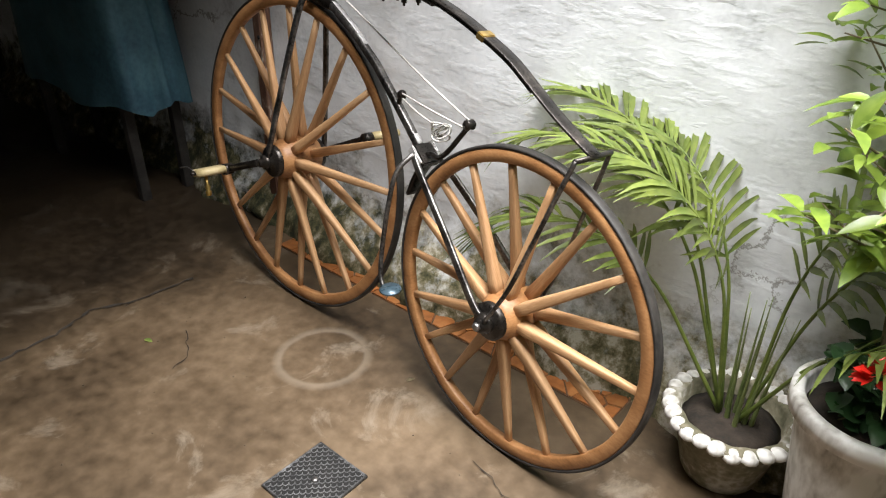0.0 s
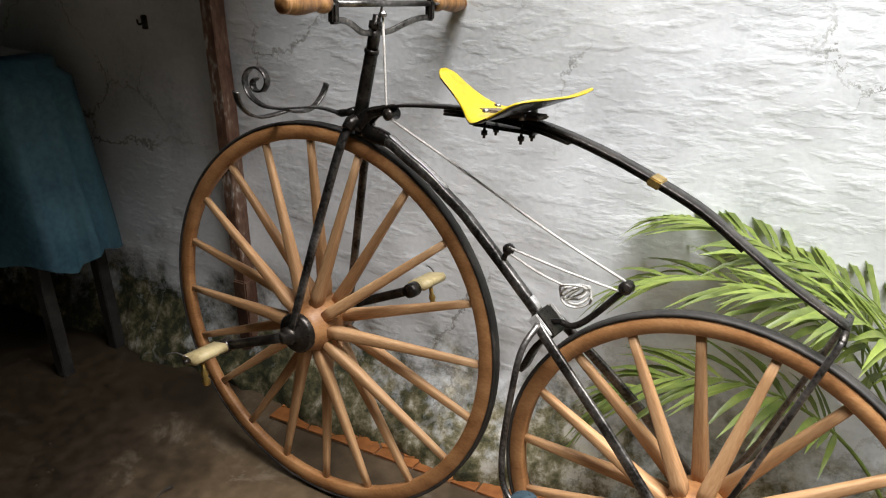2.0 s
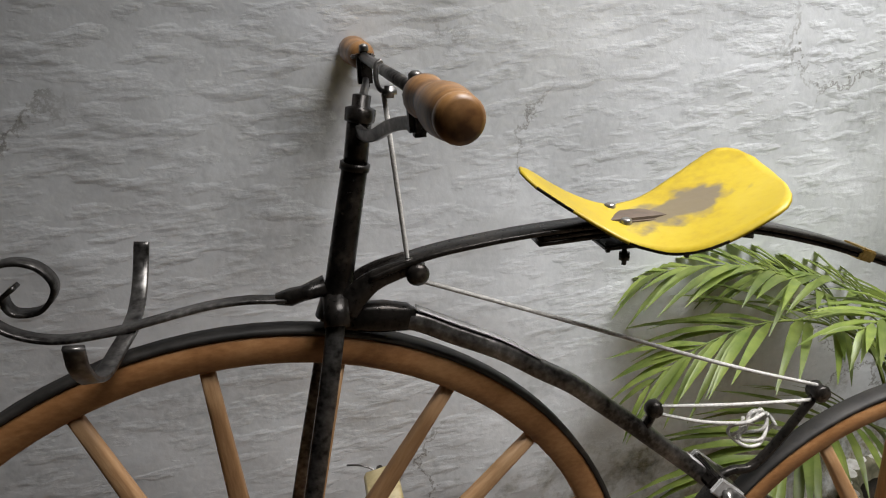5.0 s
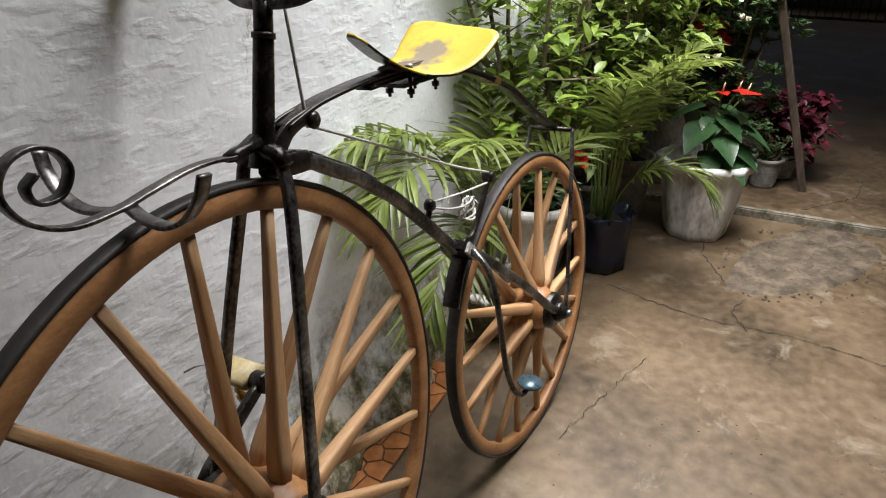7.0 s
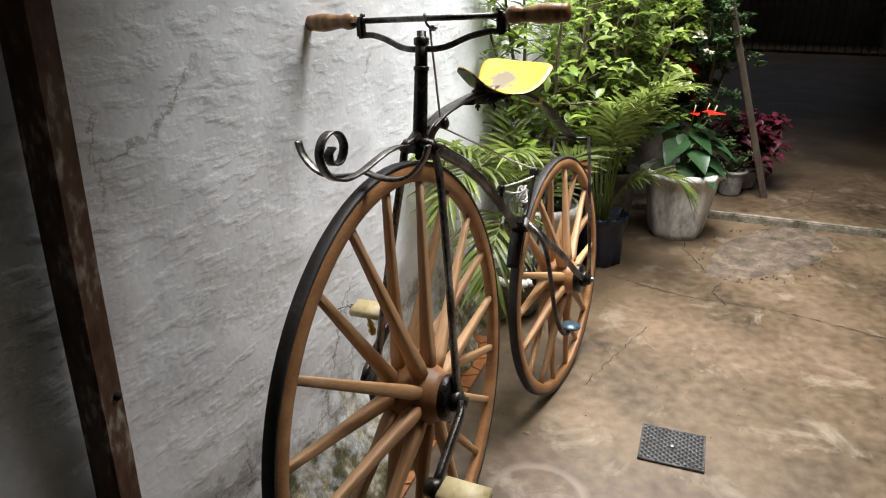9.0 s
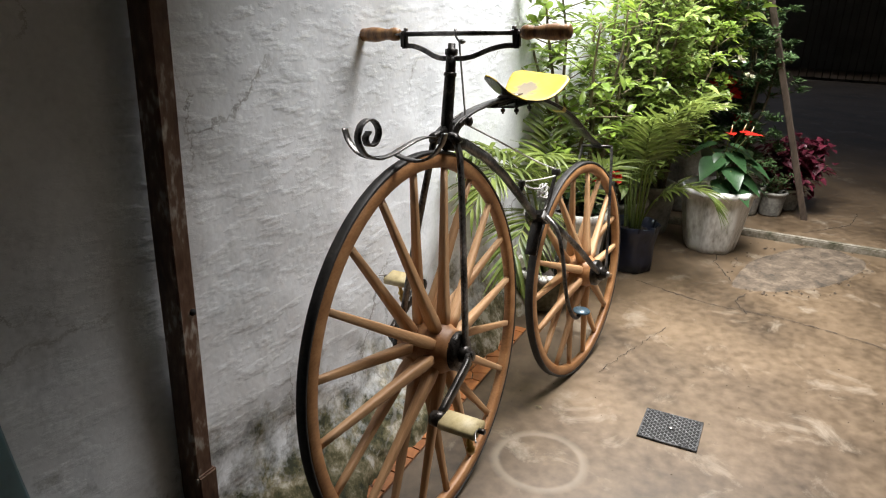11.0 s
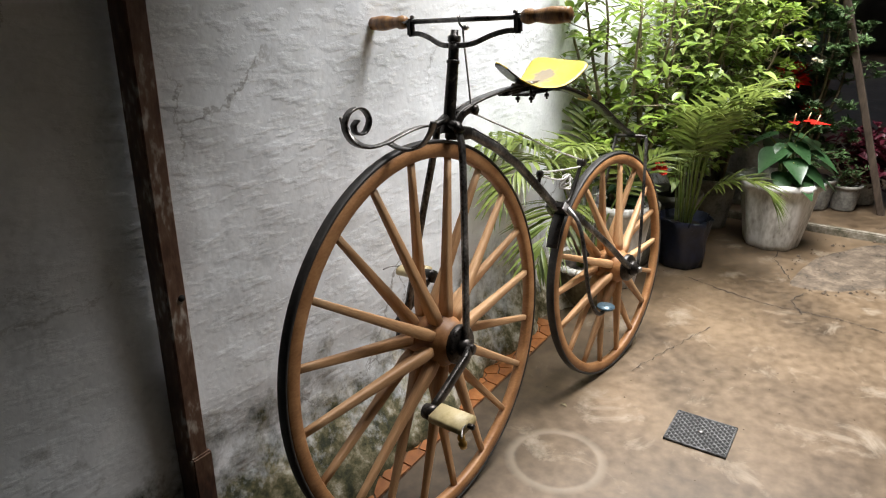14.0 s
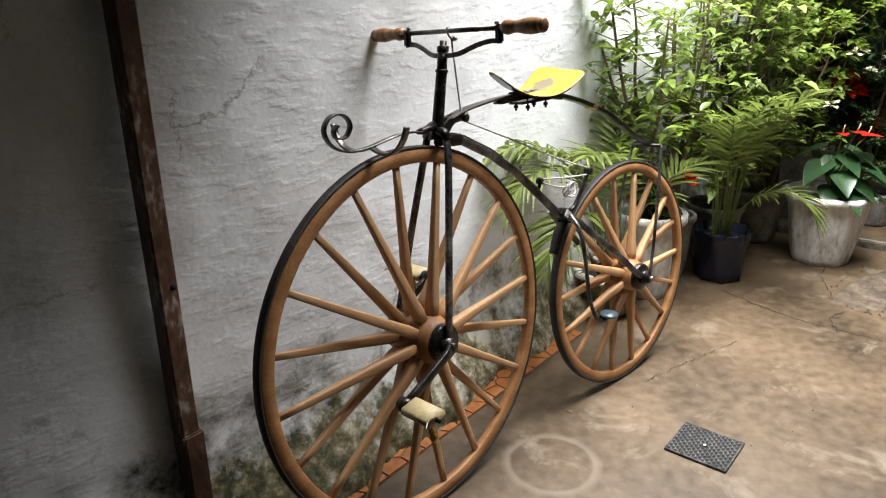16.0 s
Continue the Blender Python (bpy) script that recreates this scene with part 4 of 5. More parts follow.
def grit():
    r = random.Random(11)
    verts, faces = [], []
    for i in range(420):
        if i < 170:
            a, q = r.uniform(0, 6.283), 0.36 * math.sqrt(r.random())
            x, y, z0, s = 2.39 + 1.25 * q * math.cos(a), -0.75 + 0.85 * q * math.sin(a) - 0.4 * q * math.cos(a), 0.004, r.uniform(0.003, 0.009)
        else:
            x, y, z0, s = r.uniform(-0.9, 2.7), r.uniform(-1.3, 0.1), 0.0, r.uniform(0.0015, 0.0045)
        o = len(verts)
        for dx, dy, dz in ((1, 0, 0), (0, 1, 0), (-1, 0, 0), (0, -1, 0), (0, 0, 0.8), (0, 0, -0.4)):
            verts.append((x + s * dx * r.uniform(0.6, 1.2), y + s * dy * r.uniform(0.6, 1.2), z0 + s * dz))
        faces += [(o + a, o + (a + 1) % 4, o + 4) for a in range(4)] + [(o + (a + 1) % 4, o + a, o + 5) for a in range(4)]
    tagged(part("grit", mesh("grit", verts, faces, False), GRAVEL), "scattered grit and crumbs on the concrete", "grit", kind="stuff")


grit()


# ---- leaves and plants ----
def add_leaf(V, F, p, d, up, length, width, droop=0.25, st=4, fold=0.25, tip=1.0):
    d = d.normalized()
    s = d.cross(up)
    s = s.normalized() if s.length > 1e-4 else d.orthogonal().normalized()
    n = s.cross(d)
    o = len(V)
    for i in range(st + 1):
        t = i / st
        c = p + d * (length * t) - Vector((0, 0, 1)) * (droop * length * t * t)
        w = width * 0.5 * max(0.02, math.sin(math.pi * min(1.0, (t * 0.94 + 0.04)) ** tip))
        V += [c - s * w + n * (fold * w), c, c + s * w + n * (fold * w)]
    for i in range(st):
        a = o + 3 * i
        F += [(a, a + 1, a + 4, a + 3), (a + 1, a + 2, a + 5, a + 4)]


def frond_mesh(r, base, az, lean, length, stem, leaflet, pairs=26, sag=0.78):
    """A feather palm frond: a petiole that rises and arches over, with drooping leaflets."""
    out = Vector((math.cos(az), math.sin(az), 0))
    side = Vector((-math.sin(az), math.cos(az), 0))
    pts, a, p = [], lean, Vector(base)
    n = 26
    for i in range(n + 1):
        pts.append(p.copy())
        f = i / n
        ang = a + sag * max(0.0, f - stem * 0.6) ** 1.25 * 1.6
        p = p + (out * math.sin(ang) + Vector((0, 0, 1)) * math.cos(ang)) * (length / n)
    rach = sweep("r", pts, circle(0.0048, 6), [1.15 - 0.95 * i / n for i in range(n + 1)])
    V, F = [v.co.copy() for v in rach.vertices], [tuple(q.vertices) for q in rach.polygons]
    for k in range(pairs):
        f = stem + (1 - stem) * (k + 0.3) / pairs
        i = min(n - 1, int(f * n))
        t = (pts[i + 1] - pts[i]).normalized()
        up = side.cross(t)
        if up.z < 0:
            up = -up
        env = math.sin(math.pi * (0.16 + 0.78 * (k + 0.5) / pairs)) ** 0.7
        for s in (-1, 1):
            d = side * s * (0.95 - 0.45 * k / pairs) + t * (0.5 + 0.75 * k / pairs) + up * r.uniform(0.05, 0.3)
            add_leaf(V, F, pts[i].lerp(pts[i + 1], r.random()), d, up, leaflet * env * r.uniform(0.85, 1.1), 0.0105 + 0.0065 * env, r.uniform(0.15, 0.5), 4, 0.35, 0.75)
    return mesh("frond", V, F)


def palm(label, x, y, z, fronds, seed, leaflet, m=None):
    r = random.Random(seed)
    t = thing("areca_palm", label, "potted palm", pose(x, y, z))
    for k in range(7):
        a, q = r.uniform(0, 6.28), r.uniform(0.01, 0.045)
        part("cane", tube("cane", [(q * math.cos(a), q * math.sin(a), -0.03), (1.3 * q * math.cos(a), 1.3 * q * math.sin(a), 0.1), (1.9 * q * math.cos(a), 1.9 * q * math.sin(a), 0.3)], 0.0055, 8, [1.2 - 0.13 * k for k in range(9)], 4), GREEN_STEM, t)
    for az, lean, length, stem, sag in fronds:
        q = r.uniform(0.01, 0.04)
        part("frond", frond_mesh(r, (q * math.cos(radians(az)), q * math.sin(radians(az)), 0.0), radians(az), radians(lean), length, stem, leaflet, 24, sag), PALM, t)
    return t


def shrub(name, label, category, x, y, z, height, spread, stems, leaves, size, mat, seed, droop=0.35, low=0.25, aspect=0.42, cluster=7, st=3, bark=None, tilt=(0, 0)):
    """Stems with side twigs; leaves stand in whorls at the twig tips, with gaps between."""
    r = random.Random(seed)
    t = thing(name, label, category, pose(x, y, z))
    tips = []
    for k in range(stems):
        a, q = 2 * math.pi * k / stems + r.uniform(-0.5, 0.5), spread * r.uniform(0.15, 0.6) * (0 if stems == 1 else 1)
        hh = height * r.uniform(0.75, 1.0)
        pts = [Vector((0.02 * math.cos(a), 0.02 * math.sin(a), -0.03))]
        for i in range(1, 6):
            f = i / 5
            pts.append(Vector((q * f * math.cos(a) + r.uniform(-1, 1) * 0.04 * spread, q * f * math.sin(a) + r.uniform(-1, 1) * 0.04 * spread, hh * f)))
        pts = [v + Vector((tilt[0], tilt[1], 0)) * max(0.0, v.z / height) for v in pts]
        cp = curve_points(pts, 4)
        meshes = [sweep("s", cp, circle(0.006 + 0.005 * height, 7), [1 - 0.7 * i / len(cp) for i in range(len(cp))])]
        for b in range(int(7 + 8 * height)):
            f = r.uniform(low, 1.0)
            i = min(len(cp) - 2, int(f * (len(cp) - 1)))
            ba, bl = r.uniform(0, 6.283), spread * r.uniform(0.25, 0.75) * (1.15 - 0.5 * f)
            e = cp[i] + Vector((bl * math.cos(ba), bl * math.sin(ba), bl * r.uniform(0.1, 0.7)))
            midp = cp[i].lerp(e, 0.5) + Vector((0, 0, -0.02 * bl))
            meshes.append(sweep("s", [cp[i], midp, e], circle(0.0028, 5), [1.0, 0.8, 0.5]))
            tips += [(e, (e - cp[i]).normalized()), (midp, (e - cp[i]).normalized())]
        tips.append((cp[-1], Vector((0, 0, 1))))
        part("stem", join("stem", meshes), bark or BARK, t)
    V, F = [], []
    per = max(3, leaves // len(tips))
    for e, d in tips:
        for k in range(min(per, cluster * 3)):
            a = r.uniform(0, 6.283)
            dd = Vector((math.cos(a), math.sin(a), r.uniform(-0.25, 0.75))) + d * 0.6
            p = e + Vector((r.uniform(-1, 1), r.uniform(-1, 1), r.uniform(-1, 0.6))) * size * 0.45
            L = size * r.uniform(0.6, 1.25)
            add_leaf(V, F, p, dd, Vector((r.uniform(-0.4, 0.4), r.uniform(-0.4, 0.4), 1)), L, L * aspect, droop * r.uniform(0.4, 1.5), st, 0.3, 0.85)
    part("crown", mesh("crown", V, F), mat, t)
    return t


def pot(name, label, x, y, z0, r0, r1, h, mat, wave=None, lip=0.012, soil=0.04, n=40, foot=0.0, rim_wave=None):
    t = thing(name, label, "plant pot", pose(x, y, z0))
    tagged(t, label, "plant pot", "plant pots along the wall")
    prof = [(r0 * 0.85, 0), (r0, 0.004)] + [(r0 + (r1 - r0) * (f ** 0.85), h * f) for f in (0.08, 0.2, 0.35, 0.5, 0.65, 0.8, 0.88)] + [
        (r1, h * 0.89), (r1 + lip, h * 0.905), (r1 + lip, h * 0.985), (r1 + lip * 0.5, h), (r1 - 0.008, h), (r1 - 0.014, h * 0.97), (r1 - 0.02, h - soil - 0.02)]
    me = lathe("shell", prof, n, "z", wave)
    part("shell", me, mat, t)
    part("soil", lathe("soil", [(r1 - 0.017, h - soil - 0.012), (r1 * 0.6, h - soil + 0.004), (0.0, h - soil + 0.01)], 24), SOIL, t, "dark damp soil")
    return t


def ruffle(k, amp, start=8):
    return lambda a, i: 1 + (amp * math.sin(k * a) if i >= start else amp * 0.25 * math.sin(k * a))


# scalloped cement bowl with an areca palm beside the wall
bowl = pot("flower_pot", "low mossy cement bowl with a white scalloped rim", 1.35, 0.25, 0, 0.085, 0.128, 0.185, POT_MOSSY, ruffle(14, 0.02), 0.018, 0.03, 56)
part("scalloped_rim", join("scalloped_rim", [lathe("s", [(0, -0.012), (0.014, -0.009), (0.018, 0), (0.013, 0.011), (0, 0.014)], 10) for _ in range(1)]), POT_WHITE, bowl, m=pose(0.137, 0, 0.178))
shell_piece = lathe("scallop", [(0, -0.013), (0.012, -0.011), (0.021, -0.002), (0.018, 0.009), (0.008, 0.015), (0, 0.016)], 12)
for k in range(1, 26):
    a = 2 * math.pi * k / 26
    part("scallop", shell_piece, POT_WHITE, bowl, m=pose(0.137 * math.cos(a), 0.137 * math.sin(a), 0.174 + 0.004 * math.sin(7 * a), 12 * math.sin(3 * a), 10 * math.cos(5 * a), math.degrees(a)))
palm("young areca palm with arching feathered fronds in a cement bowl", 1.35, 0.25, 0.165,
     [(176, 21, 1.0, 0.43, 1.85), (166, 20, 1.0, 0.45, 1.5), (188, 33, 0.88, 0.42, 1.9), (20, 14, 0.76, 0.45, 1.0), (335, 26, 0.7, 0.45, 1.3), (192, 8, 0.82, 0.45, 1.5), (158, 10, 0.86, 0.45, 1.7), (30, 4, 0.85, 0.45, 1.1)], 3, 0.22)

# tapered white pot with a red geranium
pot("flower_pot", "tall tapered off-white pot with stained sides", 1.60, 0.2, 0, 0.085, 0.135, 0.385, POT_WHITE, None, 0.014, 0.03)
ger = shrub("geranium", "small red-flowering geranium in the tapered pot", "flowering plant", 1.60, 0.2, 0.345, 0.13, 0.12, 4, 130, 0.05, DARK_LEAF, 21, 0.3, 0.2, 0.8)


def flower_head(parent, x, y, z, n, size, seed, mat):
    r = random.Random(seed)
    V, F = [], []
    for k in range(n):
        a, e = r.uniform(0, 6.283), r.uniform(-0.2, 1.2)
        d = Vector((math.cos(a) * math.cos(e), math.sin(a) * math.cos(e), math.sin(e)))
        add_leaf(V, F, Vector((x, y, z)) + d * size * 0.35, d, Vector((r.uniform(-1, 1), r.uniform(-1, 1), 1)), size * r.uniform(0.5, 0.9), size * 0.5, 0.1, 2, 0.15, 0.9)
    return part("flower_head", mesh("flower_head", V, F), mat, parent, "red flower cluster" if mat is RED else "small cream blossom")


flower_head(ger, -0.01, -0.15, 0.195, 44, 0.036, 2, RED)
flower_head(ger, 0.05, -0.05, 0.15, 16, 0.024, 3, RED)

shrub("garden_shrub", "slender shrub with leaf rosettes rising from the tapered pot", "shrub", 1.61, 0.22, 0.345, 1.05, 0.3, 4, 640, 0.072, SHRUB, 52, 0.3, 0.35, 0.36, 7, 4, None, (-0.13, 0.1))

# areca palm in a dark blue plastic bag
bag = thing("planter_bag", "crumpled dark blue plastic grow bag", "planter bag", pose(1.98, 0.015, 0))
part("bag", lathe("bag", [(0.085, 0), (0.1, 0.006), (0.108, 0.06), (0.104, 0.13), (0.115, 0.2), (0.122, 0.235), (0.116, 0.24), (0.106, 0.2)], 44, "z", lambda a, i: 1 + 0.05 * math.sin(7 * a + i) + 0.035 * math.sin(13 * a - 2 * i)), BAG, bag)
part("soil", lathe("soil", [(0.098, 0.19), (0.06, 0.205), (0, 0.21)], 24), SOIL, bag)
palm("areca palm with dense feathery fronds in a plastic bag", 1.98, 0.015, 0.205,
     [(262, 2, 0.74, 0.5, 1.3), (240, 6, 0.8, 0.46, 1.2), (215, 10, 0.85, 0.46, 1.1), (318, 8, 0.78, 0.45, 1.1), (20, 16, 0.6, 0.38, 0.9), (60, 14, 0.66, 0.4, 0.9), (100, 6, 0.7, 0.45, 0.9), (195, 8, 0.72, 0.48, 1.1), (275, 24, 0.52, 0.36, 2.1)], 8, 0.2)

# ribbed white pot with a red anthurium
white = pot("flower_pot", "large ribbed white plaster pot, chipped and stained", 2.495, -0.30, 0, 0.125, 0.182, 0.35, POT_WHITE, lambda a, i: 1 + 0.034 * math.cos(8 * a) + (0.02 * math.sin(16 * a) if 9 <= i <= 13 else 0), 0.016, 0.05, 64)


def anthurium(x, y, z):
    r = random.Random(4)
    t = thing("anthurium", "anthurium with broad dark leaves and red spathes in the ribbed pot", "potted plant", pose(x, y, z))
    for k, (az, reach, h, size) in enumerate(((250, 0.11, 0.1, 0.16), (300, 0.14, 0.13, 0.17), (210, 0.11, 0.14, 0.15), (190, 0.1, 0.07, 0.14), (225, 0.13, 0.06, 0.15), (265, 0.14, 0.17, 0.15), (232, 0.06, 0.21, 0.14), (180, 0.05, 0.2, 0.13), (282, 0.15, 0.06, 0.15), (340, 0.15, 0.2, 0.2), (30, 0.1, 0.2, 0.18), (275, 0.06, 0.24, 0.16), (160, 0.1, 0.18, 0.17), (325, 0.1, 0.08, 0.17), (100, 0.08, 0.24, 0.16))):
        a = radians(az)
        e = Vector((reach * math.cos(a), reach * math.sin(a), h))
        part("stalk", tube("stalk", [(0, 0, -0.02), (e.x * 0.4, e.y * 0.4, h * 0.7), tuple(e)], 0.004, 6, None, 4), GREEN_STEM, t)
        V, F = [], []
        d = Vector((math.cos(a), math.sin(a), -0.35))
        add_leaf(V, F, e - d.normalized() * size * 0.25, d, Vector((0, 0, 1)), size, size * 0.78, 0.25, 8, 0.22, 0.62)
        part("leaf", mesh("leaf", V, F), DARK_LEAF, t, "broad glossy dark green leaf")
    for az, reach, h, size in ((245, 0.08, 0.33, 0.07), (285, 0.11, 0.31, 0.075), (205, 0.04, 0.32, 0.055)):
        a = radians(az)
        e = Vector((reach * math.cos(a), reach * math.sin(a), h))
        part("flower_stalk", tube("flower_stalk", [(0, 0, -0.02), (e.x * 0.5, e.y * 0.5, h * 0.7), tuple(e)], 0.003, 6, None, 4), GREEN_STEM, t)
        V, F = [], []
        add_leaf(V, F, e - Vector((math.cos(a), math.sin(a), 0)) * size * 0.3, Vector((math.cos(a), math.sin(a), 0.1)), Vector((0, 0, 1)), size * 1.2, size, 0.1, 6, 0.15, 0.65)
        part("spathe", mesh("spathe", V, F), RED, t, "red spathe")
        part("spadix", tube("spadix", [(e.x, e.y, e.z + 0.002), (e.x + 0.012 * math.cos(a), e.y + 0.012 * math.sin(a), e.z + 0.045)], 0.004, 8, [1.0, 0.5]), SPADIX, t)
    return t


anthurium(2.495, -0.30, 0.31)

# tall shrubs behind, in plain pots on the floor
def hidden_pot(x, y, h=0.26, r=0.12):
    return pot("flower_pot", "plain grey cement pot among the plants", x, y, 0.0, r * 0.75, r, h, POT_GREY, None, 0.01, 0.03, 28)


hidden_pot(1.88, 0.225, 0.3, 0.105)
shrub("garden_shrub", "slender leafy shrub with upright stems against the wall", "shrub", 1.88, 0.225, 0.28, 1.15, 0.30, 5, 620, 0.062, SHRUB, 31, 0.3, 0.25, 0.4)
hidden_pot(2.22, 0.14, 0.28, 0.13)
shrub("garden_shrub", "dense shrub with light variegated leaves", "shrub", 2.22, 0.14, 0.26, 1.25, 0.46, 8, 2700, 0.062, VARIEGATED, 32, 0.45, 0.15, 0.5)
hidden_pot(2.62, 0.05, 0.28, 0.13)
sh = shrub("garden_shrub", "bushy green shrub with small cream blossoms", "shrub", 2.62, 0.02, 0.26, 0.95, 0.46, 8, 3200, 0.056, SHRUB, 33, 0.35, 0.15, 0.42)
for k, (x, y, z) in enumerate(((-0.1, -0.32, 0.72), (0.1, -0.36, 0.62), (-0.2, -0.28, 0.5), (0.2, -0.3, 0.7))):
    flower_head(sh, x, y, z, 12, 0.035, 40 + k, CREAM_PETAL)


def passage_pot(x, y, h, r, label="grey cement pot at the edge of the raised slab"):
    return pot("flower_pot", label, x, y, 0.035, r * 0.78, r, h, POT_GREY, None, 0.008, 0.025, 28)


passage_pot(3.14, -0.41, 0.18, 0.1, "weathered grey bowl at the edge of the raised slab")
shrub("garden_shrub", "fine-leaved dark green shrub", "shrub", 3.12, -0.33, 0.2, 1.1, 0.3, 7, 7000, 0.04, FINE_LEAF, 34, 0.2, 0.1, 0.42, 14, 2)
passage_pot(3.19, -0.56, 0.15, 0.078, "small grey pot on the raised slab")
shrub("herb", "low fine-leaved plant in the small pot", "potted plant", 3.19, -0.56, 0.15, 0.16, 0.16, 5, 300, 0.03, FINE_LEAF, 35, 0.2, 0.2, 0.5, 10, 2)
passage_pot(3.38, -0.63, 0.14, 0.09, "low dark pot hidden under maroon leaves")
shrub("coleus", "bushy coleus with dark maroon leaves", "potted plant", 3.38, -0.63, 0.13, 0.34, 0.22, 7, 700, 0.075, MAROON, 36, 0.5, 0.1, 0.62)
passage_pot(3.4, 0.1, 0.3, 0.14, "grey pot in the shade of the passage")
shrub("garden_shrub", "tall dark shrub filling the shaded corner", "shrub", 3.4, 0.1, 0.3, 1.5, 0.5, 8, 2200, 0.1, DARK_LEAF, 37, 0.4, 0.05, 0.42)
passage_pot(3.05, -0.05, 0.42, 0.13, "grey pot beneath a red-leaved plant")
shrub("poinsettia", "plant with hanging bright red bracts", "potted plant", 3.05, -0.08, 0.44, 0.62, 0.26, 5, 420, 0.075, DARK_LEAF, 38, 0.4, 0.3, 0.5)
poin = bpy.data.objects["poinsettia"]
flower_head(poin, -0.02, -0.12, 0.32, 50, 0.1, 5, RED)
flower_head(poin, 0.02, -0.24, 0.14, 34, 0.07, 6, RED)
passage_pot(3.1, 0.26, 0.3, 0.12, "grey pot standing against the passage wall")
shrub("garden_shrub", "tall shrub with whorls of broad green leaves on bare stems", "shrub", 3.1, 0.26, 0.3, 1.25, 0.4, 6, 900, 0.11, SHRUB, 61, 0.35, 0.5, 0.36, 8, 4, None, (-0.18, -0.4))

stake = thing("wooden_stake", "weathered wooden stake leaning among the plants", "stake", pose(3.18, -0.755, 0.035))
part("stake_pole", sweep("stake_pole", [(0.0, 0, 0), (-0.075, 0.125, 0.4), (-0.15, 0.25, 0.8), (-0.3, 0.5, 1.6)], bar(0.036, 0.028, 0.15), side=(0, 1, 0), smooth=False), DARK_WOOD, stake)

# far end of the passage
passage_pot(7.6, -2.3, 0.35, 0.2, "pale pot far down the passage")
shrub("garden_shrub", "dark shrub far down the passage", "shrub", 7.6, -2.3, 0.36, 1.1, 0.5, 6, 700, 0.12, DARK_LEAF, 41, 0.4, 0.1, 0.42)


def build_gate():
    t = thing("metal_gate", "pale barred metal gate closing the passage", "gate", pose(10.8, 0, 0.035))
    one = block("gate_bar", -0.008, 0.008, -0.008, 0.008, 0.05, 1.7, 0.002)
    for k in range(22):
        part("gate_bar", one, POT_GREY, t, m=pose(0, -2.75 + 0.105 * k, 0))
    for z in (0.05, 1.68):
        part("gate_rail", block("gate_rail", -0.012, 0.012, -2.8, -0.5, z - 0.02, z + 0.02, 0.003), POT_GREY, t)


build_gate()

# ---- covered things in the dark end ----
def build_tarp():
    t = thing("covered_table", "table under a dark blue tarpaulin with a white sheet on top", "covered table", pose(-1.47, 0.2, 0))
    nx, nz = 64, 22
    verts, faces = [], []
    hx, hy = 0.47, 0.155
    for k in range(nz + 1):
        f = k / nz
        for j in range(nx):
            a = 2 * math.pi * j / nx
            ca, sa = math.cos(a), math.sin(a)
            q = (abs(ca) ** 5 + abs(sa) ** 5) ** -0.2
            flare = (0.9 if f > 0.93 else 1.0) + 0.10 * (1 - f)
            wob = 1 + 0.03 * math.sin(9 * a + 3 * f) * (1.1 - f) + 0.02 * math.sin(17 * a)
            verts.append((hx * q * ca * flare * wob, hy * q * sa * flare * wob, 0.40 + 0.6 * f + 0.02 * math.sin(6 * a) * (1 - f)))
    verts.append((0, 0, 1.02))
    for k in range(nz):
        for j in range(nx):
            faces.append((k * nx + j, k * nx + (j + 1) % nx, (k + 1) * nx + (j + 1) % nx, (k + 1) * nx + j))
    faces += [(nz * nx + j, nz * nx + (j + 1) % nx, len(verts) - 1) for j in range(nx)]
    part("tarpaulin", mesh("tarpaulin", verts, faces), TARP, t)
    for sx in (-0.4, 0.4):
        for sy in (-0.1, 0.1):
            part("leg", block("leg", sx - 0.02, sx + 0.02, sy - 0.02, sy + 0.02, 0, 0.9, 0.003), TYRE, t)
    V, F = [], []
    for j in range(15):
        for i in range(19):
            x, y = 0.08 + 0.3 * i / 18, -0.28 + 0.34 * j / 14
            over = max(0.0, -0.15 - y)
            V.append((x, max(y, -0.17 - 0.02 * math.sin(9 * x)) , 1.027 + 0.008 * math.sin(12 * x + 7 * y) - over * (1.1 + 0.7 * math.sin(11 * x))))
    F = [(j * 19 + i, j * 19 + i + 1, (j + 1) * 19 + i + 1, (j + 1) * 19 + i) for j in range(14) for i in range(18)]
    s = part("sheet", mesh("sheet", V, F), SHEET, t, "crumpled white sheet")
    return t


build_tarp()
tagged(part("wall_hook", join("wall_hook", [block("h", -0.012, 0.012, -0.012, 0.0, -0.02, 0.02, 0.002), tube("h", [(0, -0.01, 0.0), (0, -0.03, -0.004), (0, -0.034, 0.01)], 0.003, 6)]), IRON, m=pose(-0.80, 0.432, 1.10)),
       "small rusty hook plate on the wall", "wall hook")

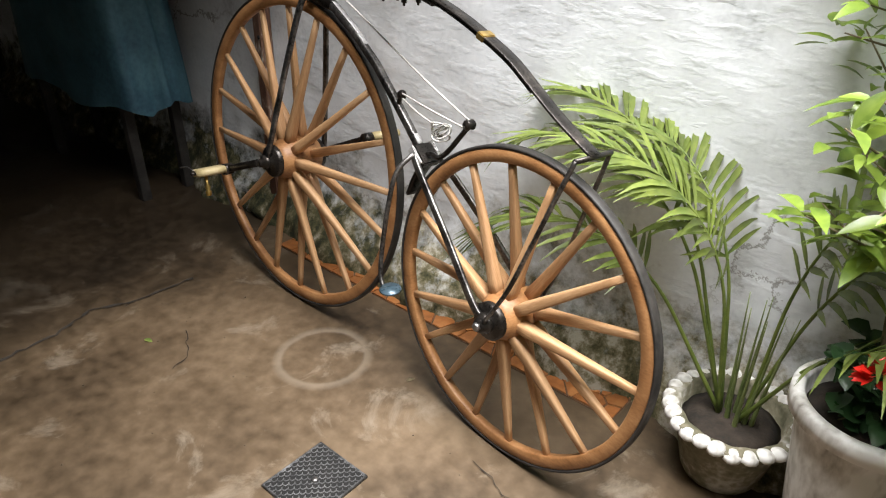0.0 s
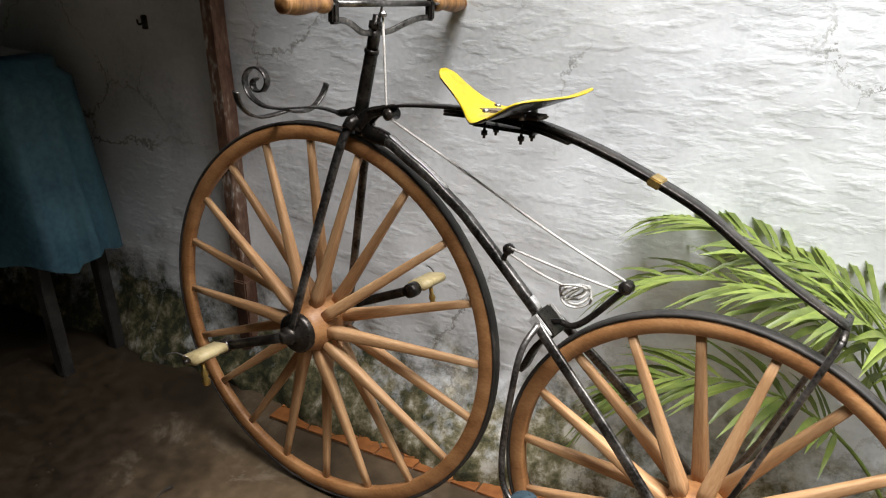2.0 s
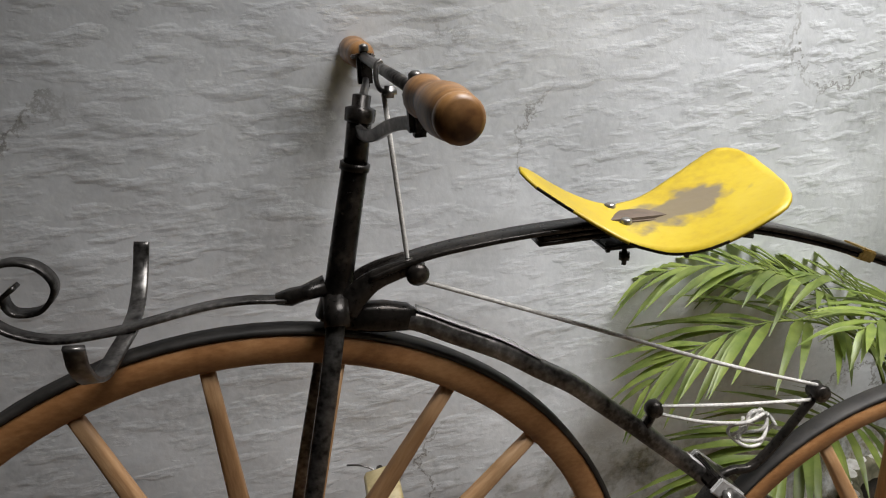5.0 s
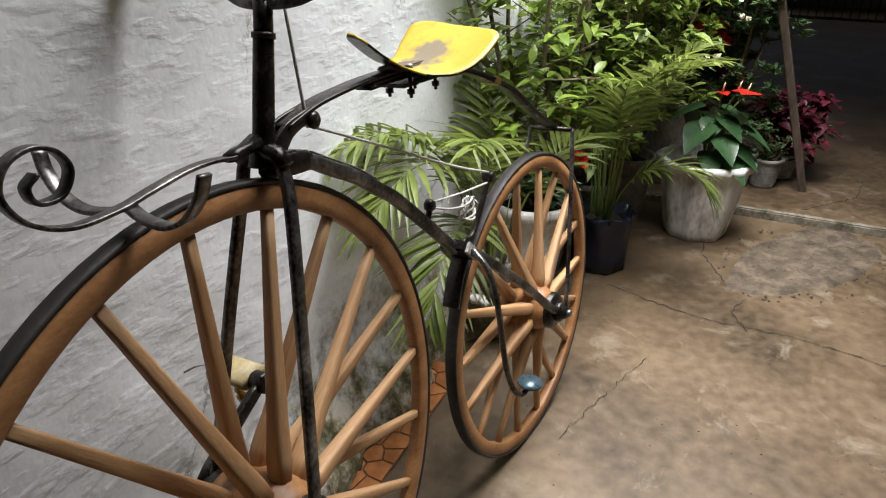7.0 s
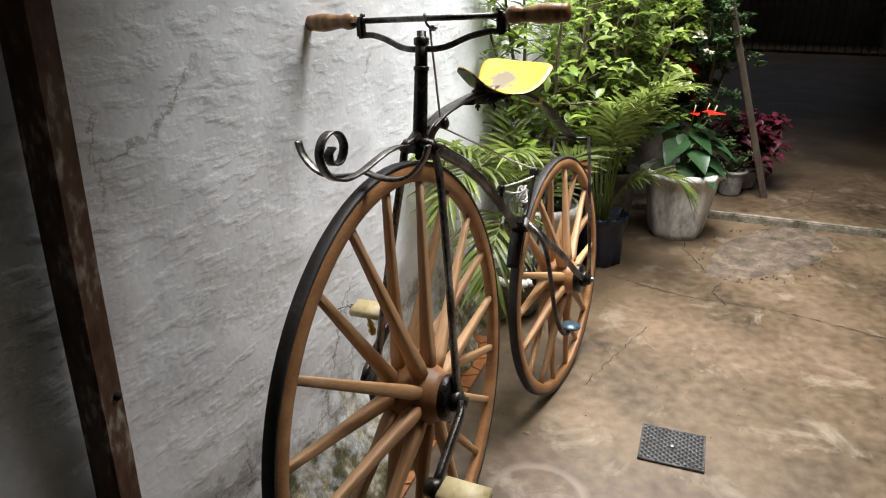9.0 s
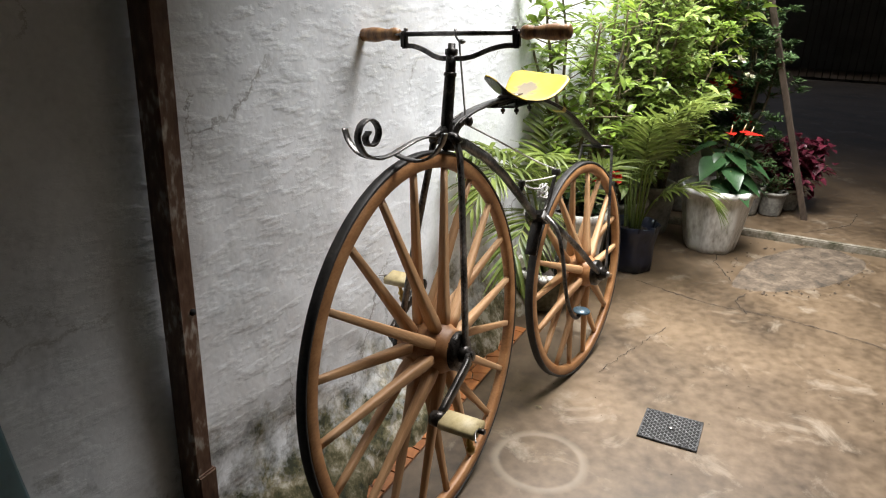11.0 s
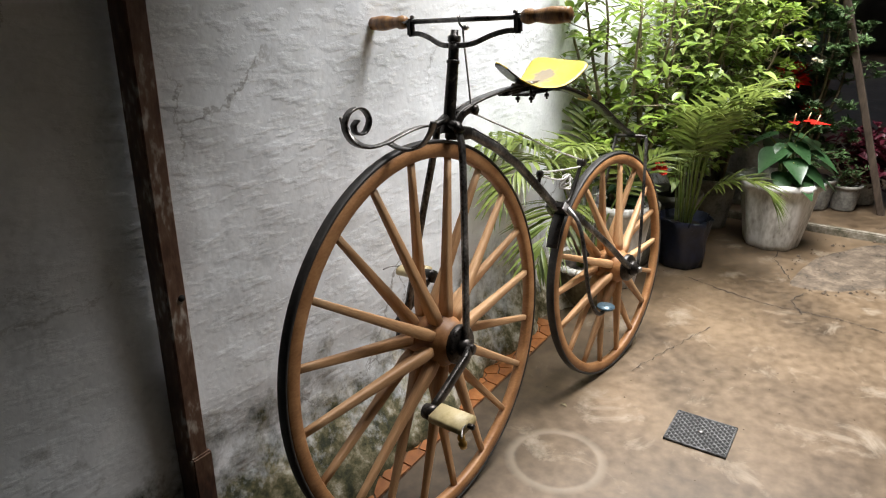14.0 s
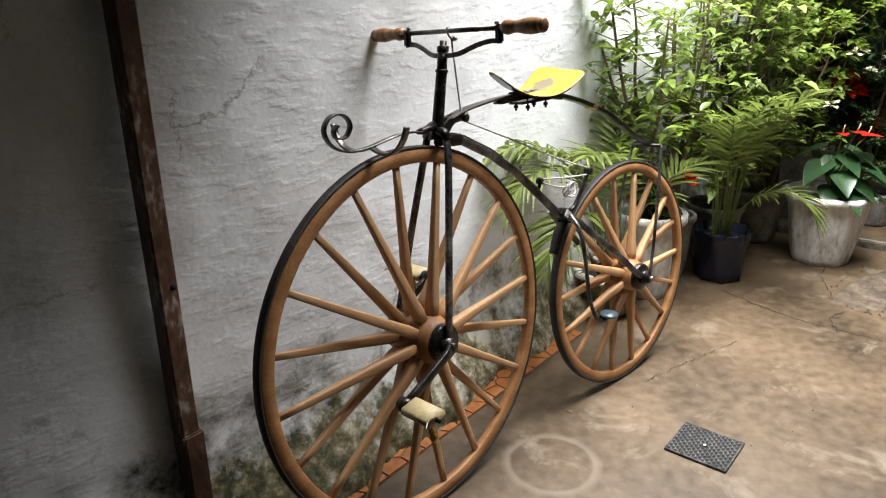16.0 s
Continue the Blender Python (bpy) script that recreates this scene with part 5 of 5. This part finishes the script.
# fallen leaves on the floor
for k, (x, y, rz) in enumerate(((-0.155, -0.403, 20), (0.572, -0.02, 75))):
    V, F = [], []
    add_leaf(V, F, Vector((0, 0, 0)), Vector((1, 0, 0.1)), Vector((0, 0, 1)), 0.03, 0.016, 0.15, 4, 0.3)
    tagged(part("fallen_leaf", mesh("fallen_leaf", V, F), VARIEGATED if k == 0 else BARK, m=pose(x, y, 0.002, 0, 0, rz)), "yellow fallen leaf on the concrete" if k == 0 else "brown dry fallen leaf on the concrete", "leaf")


# ---- crazy-paved tile strip along the wall foot ----
def clip(poly, px, py, nx, ny):
    out = []
    for i, a in enumerate(poly):
        b = poly[(i + 1) % len(poly)]
        da, db = (a[0] - px) * nx + (a[1] - py) * ny, (b[0] - px) * nx + (b[1] - py) * ny
        if da <= 0:
            out.append(a)
        if (da < 0 < db) or (db < 0 < da):
            f = da / (da - db)
            out.append((a[0] + (b[0] - a[0]) * f, a[1] + (b[1] - a[1]) * f))
    return out


def tile_strip():
    r = random.Random(9)
    x0, x1, y0, y1 = -0.32, 1.08, 0.225, 0.37
    base = part("tile_strip", block("tile_strip", x0, x1, y0, y1, -0.004, 0.005, 0.002), GROUT)
    tagged(base, "strip of broken terracotta tiles along the wall", "tiled strip", kind="structure")
    seeds = [(x0 + (i + r.uniform(0.1, 0.9)) * 0.062, y0 + (j + r.uniform(0.1, 0.9)) * 0.054) for i in range(25) for j in range(3)]
    for sx, sy in seeds:
        poly = [(x0 + 0.002, y0 + 0.002), (x1 - 0.002, y0 + 0.002), (x1 - 0.002, y1), (x0 + 0.002, y1)]
        for qx, qy in seeds:
            d = math.hypot(qx - sx, qy - sy)
            if 0 < d < 0.2:
                nx, ny = (qx - sx) / d, (qy - sy) / d
                h = d / 2 - 0.0022
                poly = clip(poly, sx + nx * h, sy + ny * h, nx, ny)
        if len(poly) < 3:
            continue
        n, z = len(poly), 0.0085 + r.uniform(0, 0.0015)
        verts = [(x - sx, y - sy, 0.004) for x, y in poly] + [((x - sx) * 0.97, (y - sy) * 0.97, z) for x, y in poly]
        faces = [tuple(range(n, 2 * n))] + [(i, (i + 1) % n, n + (i + 1) % n, n + i) for i in range(n)]
        part("tile", mesh("tile", verts, faces, False), TILE, base, m=pose(sx, sy, 0))


tile_strip()
